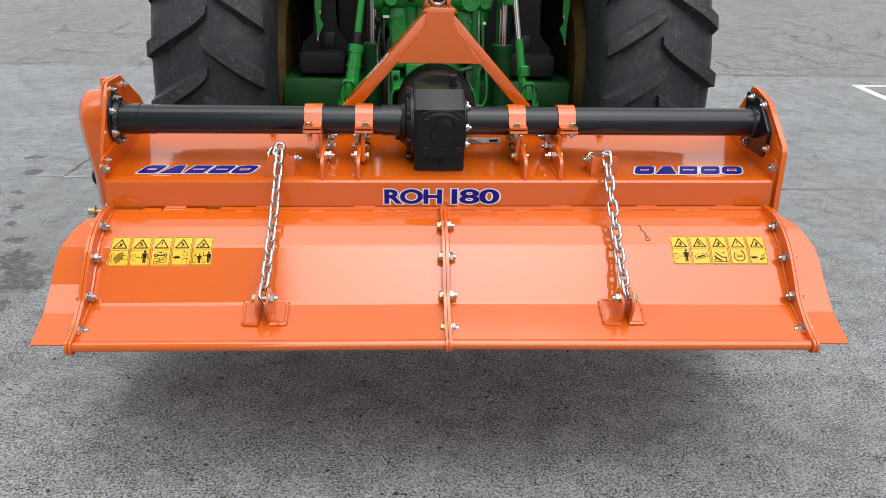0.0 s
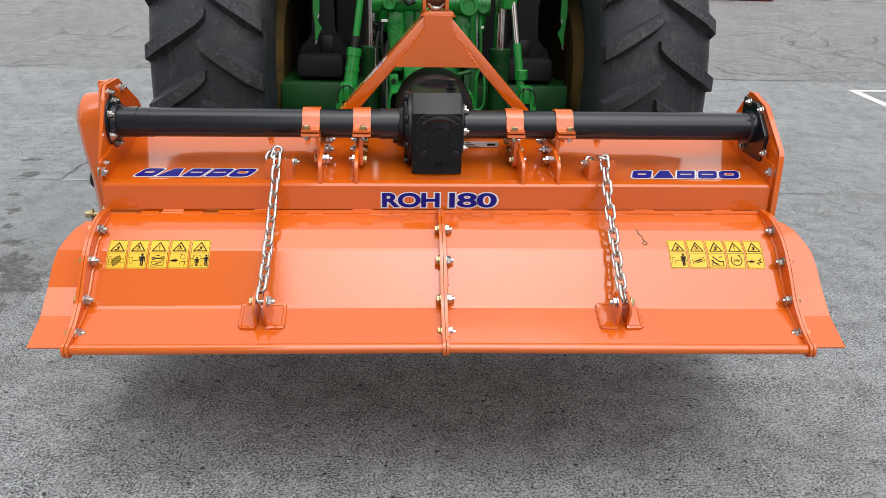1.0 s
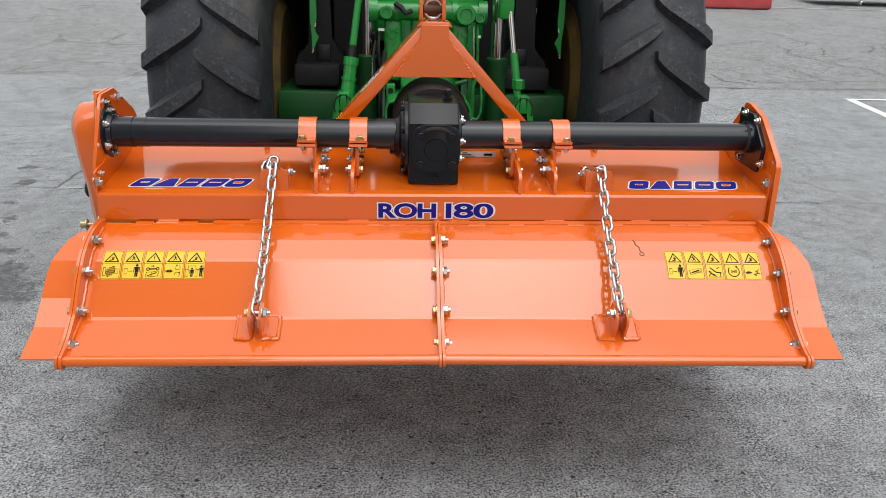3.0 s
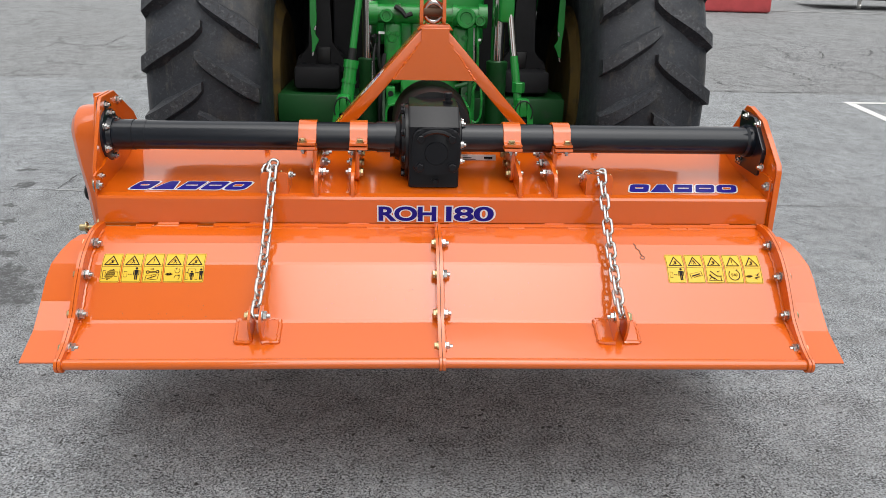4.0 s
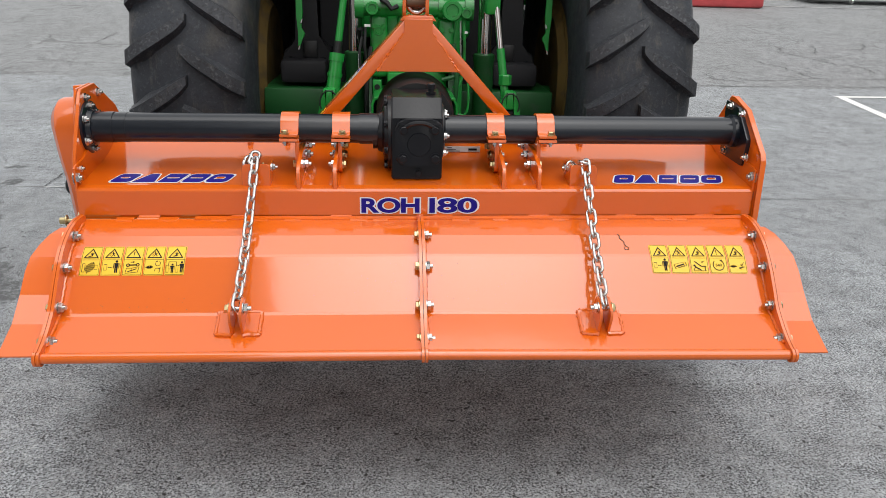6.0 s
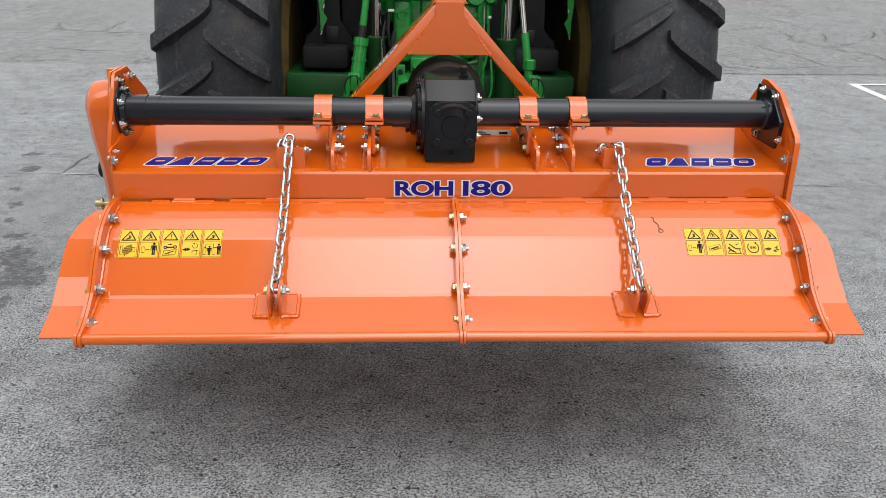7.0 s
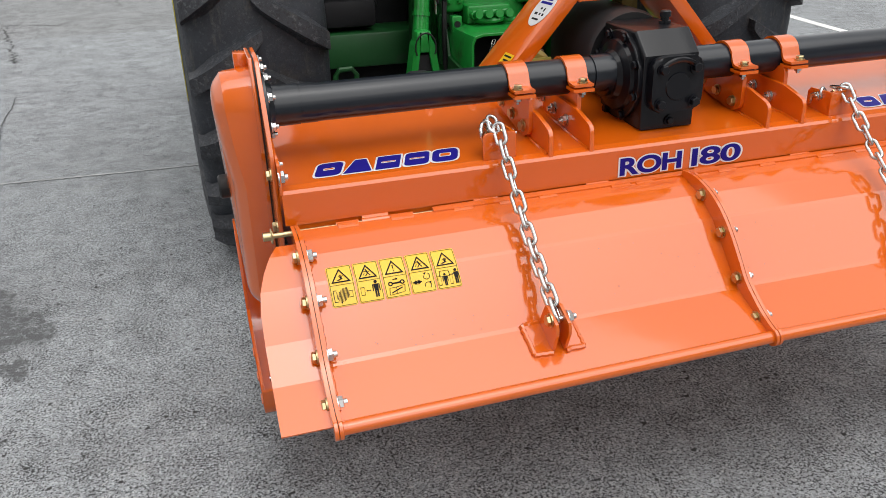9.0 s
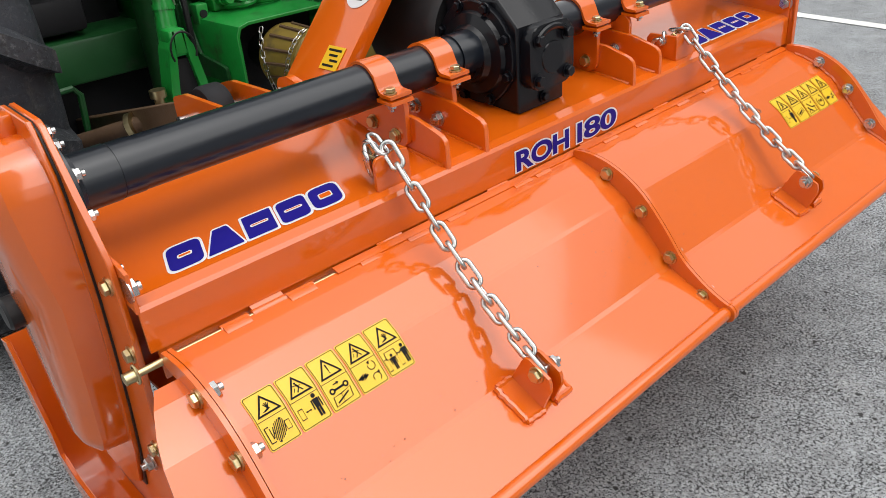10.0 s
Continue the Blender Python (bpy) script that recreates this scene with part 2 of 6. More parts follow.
        mapping.inputs["Rotation"].default_value = (0, 0, radians(22))
        mapping.inputs["Scale"].default_value = (half_x, half_y, 1.0)
        l.new(warp.outputs[0], mapping.inputs["Vector"])
        length = n.new("ShaderNodeVectorMath")
        length.operation = "LENGTH"
        l.new(mapping.outputs[0], length.inputs[0])
        damp.append(span(length.outputs["Value"], 0.85, 1.05, 0.92, 0.0))
    wet = damp[0]
    for other in damp[1:]:
        most = n.new("ShaderNodeMath")
        most.operation = "MAXIMUM"
        l.new(wet, most.inputs[0])
        l.new(other, most.inputs[1])
        wet = most.outputs[0]
    colour = blend(times(wet, span(noise_at(24, 7, 0.8), 0.40, 0.52, 0.25, 1.0)), colour, (0.075, 0.077, 0.08))
    l.new(colour, p.inputs["Base Color"])
    p.inputs["Roughness"].default_value = 0.8
    p.inputs["Specular IOR Level"].default_value = 0.35
    b = n.new("ShaderNodeBump")
    b.inputs["Strength"].default_value, b.inputs["Distance"].default_value = 0.6, 0.003
    l.new(stones.outputs["Distance"], b.inputs["Height"])
    l.new(b.outputs[0], p.inputs["Normal"])
    return m


PAVEMENT = asphalt()


# ---- building helpers ----
def part(name, bm, mat, parent=None, label="", sharp=35):
    """Links a bmesh as one mesh object under a thing or a part."""
    bmesh.ops.recalc_face_normals(bm, faces=bm.faces)
    for f in bm.faces:
        f.smooth = True
    lim = radians(sharp)
    for e in bm.edges:
        e.smooth = e.calc_face_angle(0) < lim
    me = bpy.data.meshes.new(name)
    bm.to_mesh(me)
    bm.free()
    me.materials.append(mat)
    ob = new(name, me)
    ob.parent = parent
    if label:
        tagged(ob, label)
    return ob


def again(name, ob, m, parent, label=""):
    """The same mesh once more, at another pose."""
    o = new(name, ob.data)
    o.parent = parent
    o.matrix_basis = m
    if label:
        tagged(o, label)
    return o


def thing(name, label, category, group="", at=(0, 0, 0)):
    return tagged(new(name), label, category, group)


def box(bm, x0, x1, y0, y1, z0, z1, bevel=0.0, seg=2, m=None):
    made = bmesh.ops.create_cube(bm, size=1)["verts"]
    bmesh.ops.scale(bm, vec=(x1 - x0, y1 - y0, z1 - z0), verts=made)
    bmesh.ops.translate(bm, vec=((x0 + x1) / 2, (y0 + y1) / 2, (z0 + z1) / 2), verts=made)
    if bevel:
        edges = list({e for v in made for e in v.link_edges})
        r = bmesh.ops.bevel(bm, geom=edges, offset=bevel, segments=seg, profile=0.5, affect="EDGES")
        made = list({v for f in r["faces"] for v in f.verts} | {v for v in made if v.is_valid})
    if m is not None:
        bmesh.ops.transform(bm, matrix=m, verts=made)
    return made


def prism(bm, pts, axis, a, b, bevel=0.0, seg=2):
    """A flat outline, extruded along an axis from a to b. Outline coordinates are the two other axes in order."""
    def at(p, v):
        return {"x": (v, p[0], p[1]), "y": (p[0], v, p[1]), "z": (p[0], p[1], v)}[axis]
    lo = [bm.verts.new(at(p, a)) for p in pts]
    hi = [bm.verts.new(at(p, b)) for p in pts]
    faces = [bm.faces.new(lo), bm.faces.new(list(reversed(hi)))]
    k = len(pts)
    for i in range(k):
        faces.append(bm.faces.new((lo[i], hi[i], hi[(i + 1) % k], lo[(i + 1) % k])))
    if bevel:
        edges = list({e for f in faces[:2] for e in f.edges})
        bmesh.ops.bevel(bm, geom=edges, offset=bevel, segments=seg, profile=0.5, affect="EDGES")


def cyl(bm, p0, p1, r0, r1=None, seg=24, caps=True):
    p0, p1 = Vector(p0), Vector(p1)
    d = p1 - p0
    r1 = r0 if r1 is None else r1
    m = Matrix.Translation((p0 + p1) / 2) @ d.to_track_quat("Z", "Y").to_matrix().to_4x4()
    return bmesh.ops.create_cone(bm, cap_ends=caps, segments=seg, radius1=r0, radius2=r1, depth=d.length, matrix=m)["verts"]


def lathe(bm, rings, origin, axis, seg=48):
    """Rings of (distance along the axis, radius)."""
    q = Vector(axis).to_track_quat("Z", "Y").to_matrix()
    o = Vector(origin)
    rows = []
    for h, r in rings:
        rows.append([bm.verts.new(o + q @ Vector((r * math.cos(2 * math.pi * i / seg), r * math.sin(2 * math.pi * i / seg), h))) for i in range(seg)])
    for a, b in zip(rows, rows[1:]):
        for i in range(seg):
            bm.faces.new((a[i], a[(i + 1) % seg], b[(i + 1) % seg], b[i]))
    if rings[0][1] > 1e-6:
        bm.faces.new(rows[0])
    if rings[-1][1] > 1e-6:
        bm.faces.new(rows[-1])
    return rows


def pipe(bm, pts, r, seg=10, closed=False):
    """A round bar swept along points."""
    pts = [Vector(p) for p in pts]
    n = len(pts)
    rows = []
    up = None
    for i, p in enumerate(pts):
        a = pts[(i - 1) % n] if closed or i else pts[i]
        b = pts[(i + 1) % n] if closed or i < n - 1 else pts[i]
        t = (b - a).normalized()
        if up is None:
            up = t.orthogonal().normalized()
        up = (up - t * up.dot(t)).normalized()
        side = t.cross(up)
        rows.append([bm.verts.new(p + r * (math.cos(2 * math.pi * j / seg) * up + math.sin(2 * math.pi * j / seg) * side)) for j in range(seg)])
    for i in range(n if closed else n - 1):
        a, b = rows[i], rows[(i + 1) % n]
        for j in range(seg):
            bm.faces.new((a[j], a[(j + 1) % seg], b[(j + 1) % seg], b[j]))
    if not closed:
        bm.faces.new(rows[0])
        bm.faces.new(rows[-1])


def curve(p0, p1, p2, n=10):
    p0, p1, p2 = Vector(p0), Vector(p1), Vector(p2)
    return [p0 * (1 - t) ** 2 + p1 * 2 * t * (1 - t) + p2 * t * t for t in (i / n for i in range(n + 1))]


def turned(z_axis, at=(0, 0, 0), spin=0.0):
    """The pose at a place whose z axis points along the given way."""
    return Matrix.Translation(at) @ Vector(z_axis).to_track_quat("Z", "Y").to_matrix().to_4x4() @ Matrix.Rotation(spin, 4, "Z")


def rounded(pts, r, n=5):
    """A 2D outline with its corners rounded."""
    out = []
    k = len(pts)
    for i in range(k):
        a, b, c = (Vector(pts[(i + j) % k]) for j in (-1, 0, 1))
        d1, d2 = (a - b), (c - b)
        rr = min(r, d1.length * 0.49, d2.length * 0.49)
        out += [tuple(v) for v in curve(b + d1.normalized() * rr, b, b + d2.normalized() * rr, n)]
    return out


def hexagon(r):
    return [(r * math.cos(math.pi * i / 3), r * math.sin(math.pi * i / 3)) for i in range(6)]


# ---- ground ----
def rise(y):
    """The lot falls gently towards the machine: level near it, rising far behind."""
    if y < 3:
        return 0.0
    if y < 8:
        return 0.0075 * (y - 3) ** 2
    if y < 30:
        return 0.1875 + 0.075 * (y - 8)
    return 1.8375


bm = bmesh.new()
gx = [-400, -120, -40, -15, -6, -3, 0, 3, 6, 10, 15, 40, 120, 400]
gy = [-400, -100, -30, -10, -3, 0, 3, 3.6, 4.2, 4.8, 5.4, 6, 6.6, 7.2, 8, 12, 18, 24, 29, 30, 31, 60, 150, 400]
grid = [[bm.verts.new((x, y, rise(y))) for x in gx] for y in gy]
for a, b in zip(grid, grid[1:]):
    for i in range(len(gx) - 1):
        bm.faces.new((a[i], a[i + 1], b[i + 1], b[i]))
ground = tagged(part("ground", bm, PAVEMENT, sharp=60), "weathered grey exposed-aggregate pavement of an open yard", "ground", kind="structure")


def strip(bm, pts, width, jitter=0.0, lift=0.004, seed=1, steps=14):
    """A thin ragged ribbon on the ground along a line of places."""
    rnd = random.Random(seed)
    fine = []
    for (x0, y0), (x1, y1) in zip(pts, pts[1:]):
        for i in range(steps):
            t = i / steps
            fine.append((x0 + (x1 - x0) * t + rnd.uniform(-jitter, jitter), y0 + (y1 - y0) * t + rnd.uniform(-jitter, jitter)))
    fine.append(pts[-1])
    prev = None
    for i, (x, y) in enumerate(fine):
        a, b = fine[max(0, i - 1)], fine[min(len(fine) - 1, i + 1)]
        d = Vector((b[0] - a[0], b[1] - a[1]))
        nrm = Vector((-d.y, d.x)).normalized() if d.length else Vector((0, 1))
        w = width / 2 * (rnd.uniform(0.35, 1.25) if jitter else 1)
        row = [bm.verts.new((x + nrm.x * k * w, y + nrm.y * k * w, rise(y) + lift)) for k in (-1, 1)]
        if prev:
            bm.faces.new((prev[0], prev[1], row[1], row[0]))
        prev = row


def ground_line(name, pts, width, jitter, mat, label, category, seed=1, steps=14):
    bm = bmesh.new()
    strip(bm, pts, width, jitter, seed=seed, steps=steps)
    return tagged(part(name, bm, mat), label, category, kind="structure")


PALE_JOINT = material("pale_joint_mortar", (0.36, 0.365, 0.365), 0.9, vary=0.3, grain=40)
ground_line("slab_joint", [(-9, 2.72), (-2.15, 2.69)], 0.010, 0.003, JOINT, "narrow dark joint between pavement slabs", "pavement joint", 3, 60)
ground_line("slab_joint", [(-2.15, 2.69), (-1.43, 2.65), (0, 2.6), (1.2, 2.56)], 0.020, 0.003, PALE_JOINT, "narrow joint filled with pale mortar between pavement slabs", "pavement joint", 3, 60)
ground_line("slab_joint", [(1.2, 2.56), (2.6, 2.53), (12, 2.5)], 0.009, 0.003, JOINT, "narrow dark joint between pavement slabs", "pavement joint", 3, 60)
ground_line("slab_joint", [(2.6, 7.06), (4.2, 7.03), (5.8, 7.15), (14, 7.5)], 0.022, 0.008, JOINT, "narrow dark joint between pavement slabs", "pavement joint", 4, 60)
CRACKS = [
    [(-2.153, 2.70), (-2.154, 3.0), (-2.148, 3.31), (-2.19, 3.7), (-2.23, 4.0), (-2.257, 4.71)],
    [(-2.45, 5.9), (-2.55, 6.4), (-2.675, 6.96), (-2.78, 7.58)],
    [(-4.68, 6.97), (-4.15, 7.04), (-3.75, 7.2)],
    [(-3.0, 7.76), (-2.5, 7.62), (-2.07, 7.45)],
    [(-4.32, 7.92), (-3.75, 7.77)],
    [(-4.35, 8.96), (-4.04, 9.2), (-4.02, 10.0)],
    [(4.99, 8.94), (5.06, 8.65), (5.19, 8.34), (5.24, 8.04), (5.24, 7.61)],
    [(5.98, 10.07), (5.73, 9.64), (5.88, 9.42), (6.0, 8.98), (6.08, 8.82), (6.13, 8.62), (6.34, 8.57), (6.33, 8.06), (6.9, 7.7)],
    [(4.92, 10.23), (5.33, 10.57), (5.94, 10.89), (6.17, 10.87)],
    [(5.95, 10.5), (5.9, 9.91)],
    [(4.18, 7.6), (4.31, 7.4), (4.76, 7.45), (5.22, 7.64), (5.57, 7.61), (6.4, 7.7)],
    [(7.2, 11.66), (7.8, 11.63), (8.47, 11.62)],
    [(7.66, 10.76), (7.4, 10.23), (7.13, 9.89)],
    [(6.02, 8.99), (6.4, 9.26), (6.74, 9.49)],
    [(6.58, 10.32), (6.48, 10.0), (6.26, 9.57)],
    [(3.9, 7.89), (3.91, 7.46), (4.2, 7.3)],
]
for k, line in enumerate(CRACKS):
    ground_line("crack", line, 0.008 if k == 0 else 0.017, 0.012 if k == 0 else 0.035, CRACK, "dark ragged crack in the old pavement", "crack", 20 + k)
ground_line("parking_line", [(4.96, 6.46), (4.88, 5.65), (4.72, 4.5), (4.3, 2.6), (3.93, 1.3), (3.85, 0.74), (3.5, -1.0), (3.2, -3.0)], 0.1, 0, PAINT_WHITE, "worn white painted parking line on the pavement", "road marking", 5, 12)
ground_line("parking_line", [(4.915, 6.5), (5.4, 6.52), (12, 6.8)], 0.1, 0, PAINT_WHITE, "worn white painted parking line on the pavement", "road marking", 6, 12)
ground_line("kerb_line", [(8.4, 16.1), (11.1, 16.1), (16, 16.1)], 0.16, 0, PAINT_WHITE, "worn pale line across the far yard", "road marking", 7, 12)


# ---- fasteners ----
def bolt_mesh(name, mat, r=0.0118, head=0.0095, washer=0.0145, stud=0.007):
    """A hexagon nut on a washer with the thread's end standing out; its seat lies at z = 0."""
    bm = bmesh.new()
    cyl(bm, (0, 0, 0), (0, 0, 0.0025), washer, seg=18)
    prism(bm, hexagon(r), "z", 0.0025, 0.0025 + head, 0.0012, 1)
    if stud:
        cyl(bm, (0, 0, 0.002), (0, 0, 0.0025 + head + stud), r * 0.55, r * 0.5, seg=12)
    return part(name, bm, mat)


NUT = bolt_mesh("nut", ZINC)
HEAD = bolt_mesh("bolt_head", BRASSY, 0.0108, 0.0075, 0.0135, stud=0)
SMALL_NUT = bolt_mesh("small_nut", ZINC, 0.0088, 0.0075, 0.0115, 0.005)
CLAMP_BOLT = bolt_mesh("clamp_bolt", BRASSY, 0.0095, 0.0075, 0.0115, 0.0)
BIG_NUT = bolt_mesh("big_nut", ZINC, 0.0135, 0.011, 0.019, 0.006)
BLACK_BOLT = bolt_mesh("black_bolt", CAST, 0.009, 0.007, 0.0125, 0.0)
COVER_BOLT = bolt_mesh("cover_bolt", CAST, 0.0108, 0.010, 0.0145, 0.0)
GREEN_BOLT = bolt_mesh("green_bolt", GREEN, 0.009, 0.007, 0.0125, 0.0)
MASTERS = [GREEN_BOLT, COVER_BOLT, CLAMP_BOLT, NUT, HEAD, SMALL_NUT, BIG_NUT, BLACK_BOLT]
turn_of = random.Random(7)


def fasten(kind, at, way, parent, name="nut"):
    return again(name, kind, turned(way, at, turn_of.uniform(0, 1)), parent)


# ---- rotary tiller ----
tiller = thing("rotary_tiller", "bright orange tractor-mounted rotary tiller, raised off the ground", "tiller")

# the raised machine hangs a little lower on its left
tiller.matrix_basis = Matrix.Translation((0.0055, 0, -0.0005)) @ Matrix.Rotation(-0.0075, 4, "Y")

# deck: vertical rear face, small step, shallow sloping top that rises under the tube
DECK = [(0.0, 0.652), (0.0, 0.716), (0.004, 0.7225), (0.012, 0.7245), (0.022, 0.7275), (0.026, 0.7275), (0.188, 0.7487)] + [tuple(p) for p in curve((0.195, 0.7496), (0.225, 0.7535), (0.262, 0.7635), 5)] + [(0.36, 0.792), (0.365, 0.785), (0.37, 0.70)]


def sheet(bm, profile, x0, x1, thick, cuts=1):
    """A bent sheet of steel with real thickness, its profile given as (y, z)."""
    n = len(profile)
    norm = []
    for i in range(n):
        a, b = Vector(profile[max(0, i - 1)]), Vector(profile[min(n - 1, i + 1)])
        d = (b - a).normalized()
        norm.append(Vector((-d.y, d.x)))
    rows = []
    for x in [x0 + (x1 - x0) * i / cuts for i in range(cuts + 1)]:
        top = [bm.verts.new((x, p[0], p[1])) for p in profile]
        low = [bm.verts.new((x, p[0] - q.x * thick, p[1] - q.y * thick)) for p, q in zip(profile, norm)]
        rows.append(top + low[::-1])
    for a, b in zip(rows, rows[1:]):
        k = len(a)
        for i in range(k):
            bm.faces.new((a[i], b[i], b[(i + 1) % k], a[(i + 1) % k]))
    for row in (rows[0], rows[-1]):
        for i in range(n - 1):
            bm.faces.new((row[i], row[i + 1], row[2 * n - 2 - i], row[2 * n - 1 - i]))


bm = bmesh.new()
sheet(bm, DECK, -0.897, 0.897, 0.005)
deck = part("deck", bm, ORANGE, tiller, "folded orange steel deck plate", 10)
bm = bmesh.new()
box(bm, -0.885, 0.885, 0.006, 0.012, 0.60, 0.66)
box(bm, -0.885, 0.885, 0.012, 0.5, 0.55, 0.556)
part("underside_plate", bm, ORANGE, tiller)

# side plates
SIDE_L = [(0.228, 0.962), (0.131, 0.958), (0.118, 0.95), (0.072, 0.866), (0.028, 0.79), (0.025, 0.775), (0.026, 0.65), (0.045, 0.55), (0.06, 0.44), (0.06, 0.24), (0.06, 0.19), (0.40, 0.19), (0.46, 0.30), (0.46, 0.79), (0.375, 0.882), (0.236, 0.956)]
SIDE_R = [(0.225, 0.945), (0.205, 0.943), (0.115, 0.918), (-0.006, 0.818), (-0.012, 0.80), (-0.012, 0.60), (0.02, 0.44), (0.03, 0.24), (0.06, 0.19), (0.40, 0.19), (0.46, 0.30), (0.46, 0.60), (0.37, 0.80)]
for name, outline, x0, x1 in (("side_plate", SIDE_L, -0.909, -0.9), ("side_plate", SIDE_R, 0.9, 0.908)):
    bm = bmesh.new()
    prism(bm, outline, "x", x0, x1, 0.0015, 1)
    part(name, bm, ORANGE, tiller, "cut orange steel side plate")
# folded rim on the right plate
bm = bmesh.new()
prism(bm, [(0.205, 0.945), (0.115, 0.92), (-0.006, 0.82), (-0.014, 0.80), (-0.014, 0.63), (-0.006, 0.63), (-0.006, 0.80), (0.0, 0.815), (0.118, 0.912), (0.205, 0.937)], "x", 0.9, 0.915, 0.001, 1)
part("side_plate_rim", bm, ORANGE, tiller)
# strengthening angles where the deck meets the side plates
for s in (-1, 1):
    bm = bmesh.new()
    xa = s * 0.894
    prism(bm, [(0.0, 0.715), (0.0, 0.775), (0.02, 0.782), (0.07, 0.785), (0.20, 0.845), (0.30, 0.845), (0.30, 0.78), (0.26, 0.762), (0.17, 0.742), (0.03, 0.724)], "x", min(xa, s * 0.9), max(xa, s * 0.9), 0.001, 1)
    part("end_angle", bm, ORANGE, tiller)

# chain case on the outside of the left plate, with its bolted edge flange
def case_outline(g):
    top = [(0.183 + (0.076 + g) * math.cos(a), 0.858 + (0.075 + g) * math.sin(a)) for a in [math.radians(d) for d in range(0, 181, 15)]]
    low = [(0.250 + (0.075 + g) * math.cos(a), 0.445 + (0.075 + g) * math.sin(a)) for a in [math.radians(d) for d in range(180, 361, 15)]]
    left = [(0.108 - g, 0.78), (0.113 - g, 0.70), (0.130 - g, 0.61), (0.153 - g, 0.52)]
    right = [(0.332 + g, 0.52), (0.335 + g, 0.64), (0.285 + g, 0.76)]
    return top + left + low + right


bm = bmesh.new()
layers = [(-0.916, 0.0), (-0.954, -0.004), (-0.964, -0.007), (-0.978, -0.024), (-0.983, -0.034), (-0.987, -0.052)]
def bulge(x, z):
    """The case stands out further over the upper sprocket."""
    t = min(1.0, max(0.0, (z - 0.735) / 0.08))
    return x + (0.007 - 0.019 * t * t * (3 - 2 * t)) * (1 if x < -0.93 else 0)


rows = [[bm.verts.new((bulge(x, p[1]), p[0], p[1])) for p in case_outline(g)] for x, g in layers]
for a, b in zip(rows, rows[1:]):
    for i in range(len(a)):
        bm.faces.new((a[i], a[(i + 1) % len(a)], b[(i + 1) % len(a)], b[i]))
bm.faces.new(rows[-1])
bm.faces.new(rows[0])
case = part("chain_case", bm, ORANGE, tiller, "bulging pressed orange chain case cover", 27)
bm = bmesh.new()
prism(bm, [(0.23, 0.962), (0.131, 0.958), (0.122, 0.945), (0.10, 0.89), (0.098, 0.85), (0.101, 0.78), (0.107, 0.70), (0.122, 0.61), (0.145, 0.5), (0.176, 0.385), (0.215, 0.29), (0.28, 0.25), (0.38, 0.25), (0.44, 0.36), (0.44, 0.62), (0.36, 0.80)], "x", -0.9195, -0.912, 0.0015, 1)
part("flange", bm, ORANGE, case)
# dark strip paints the shade in the gap between flange and side plate
bm = bmesh.new()
prism(bm, [(0.226, 0.960), (0.137, 0.955), (0.120, 0.943), (0.097, 0.89), (0.095, 0.85), (0.098, 0.78), (0.103, 0.70), (0.118, 0.61), (0.140, 0.50), (0.171, 0.385), (0.21, 0.28), (0.34, 0.26), (0.43, 0.36), (0.43, 0.62), (0.35, 0.80)], "x", -0.912, -0.909)
part("gasket", bm, BLACK_PLASTIC, case, "thin dark strip painting the shade in the gap")
bm = bmesh.new()
box(bm, -0.944, -0.916, 0.188, 0.228, 0.925, 0.959, 0.003)
part("top_tab", bm, ORANGE, case)
bm = bmesh.new()
lathe(bm, [(0, 0.02), (0.008, 0.02), (0.009, 0.026), (0.026, 0.026), (0.030, 0.022)], (-0.980, 0.235, 0.672), (-1, 0, 0), 20)
part("oil_plug", bm, BLACK_PLASTIC, case, "black plastic oil plug")
for y, z in ((0.24, 0.935), (0.145, 0.935)):
    fasten(SMALL_NUT, (-0.9, y, z), (1, 0, 0), tiller)
fasten(SMALL_NUT, (-0.955, 0.190, 0.913), (0, -0.3, 1), tiller)
for y, z in ((0.048, 0.745), (0.048, 0.635), (0.085, 0.44), (0.085, 0.27)):
    fasten(HEAD, (-0.909, y, z), (-1, 0, 0), tiller, "bolt_head")
fasten(BIG_NUT, (-0.9, 0.012, 0.748), (1, 0, 0), tiller)
fasten(SMALL_NUT, (-0.9, 0.045, 0.765), (1, 0, 0), tiller)
fasten(BIG_NUT, (0.9, 0.014, 0.755), (-1, 0, 0), tiller)
fasten(NUT, (-0.9, 0.03, 0.44), (1, 0, 0), tiller)
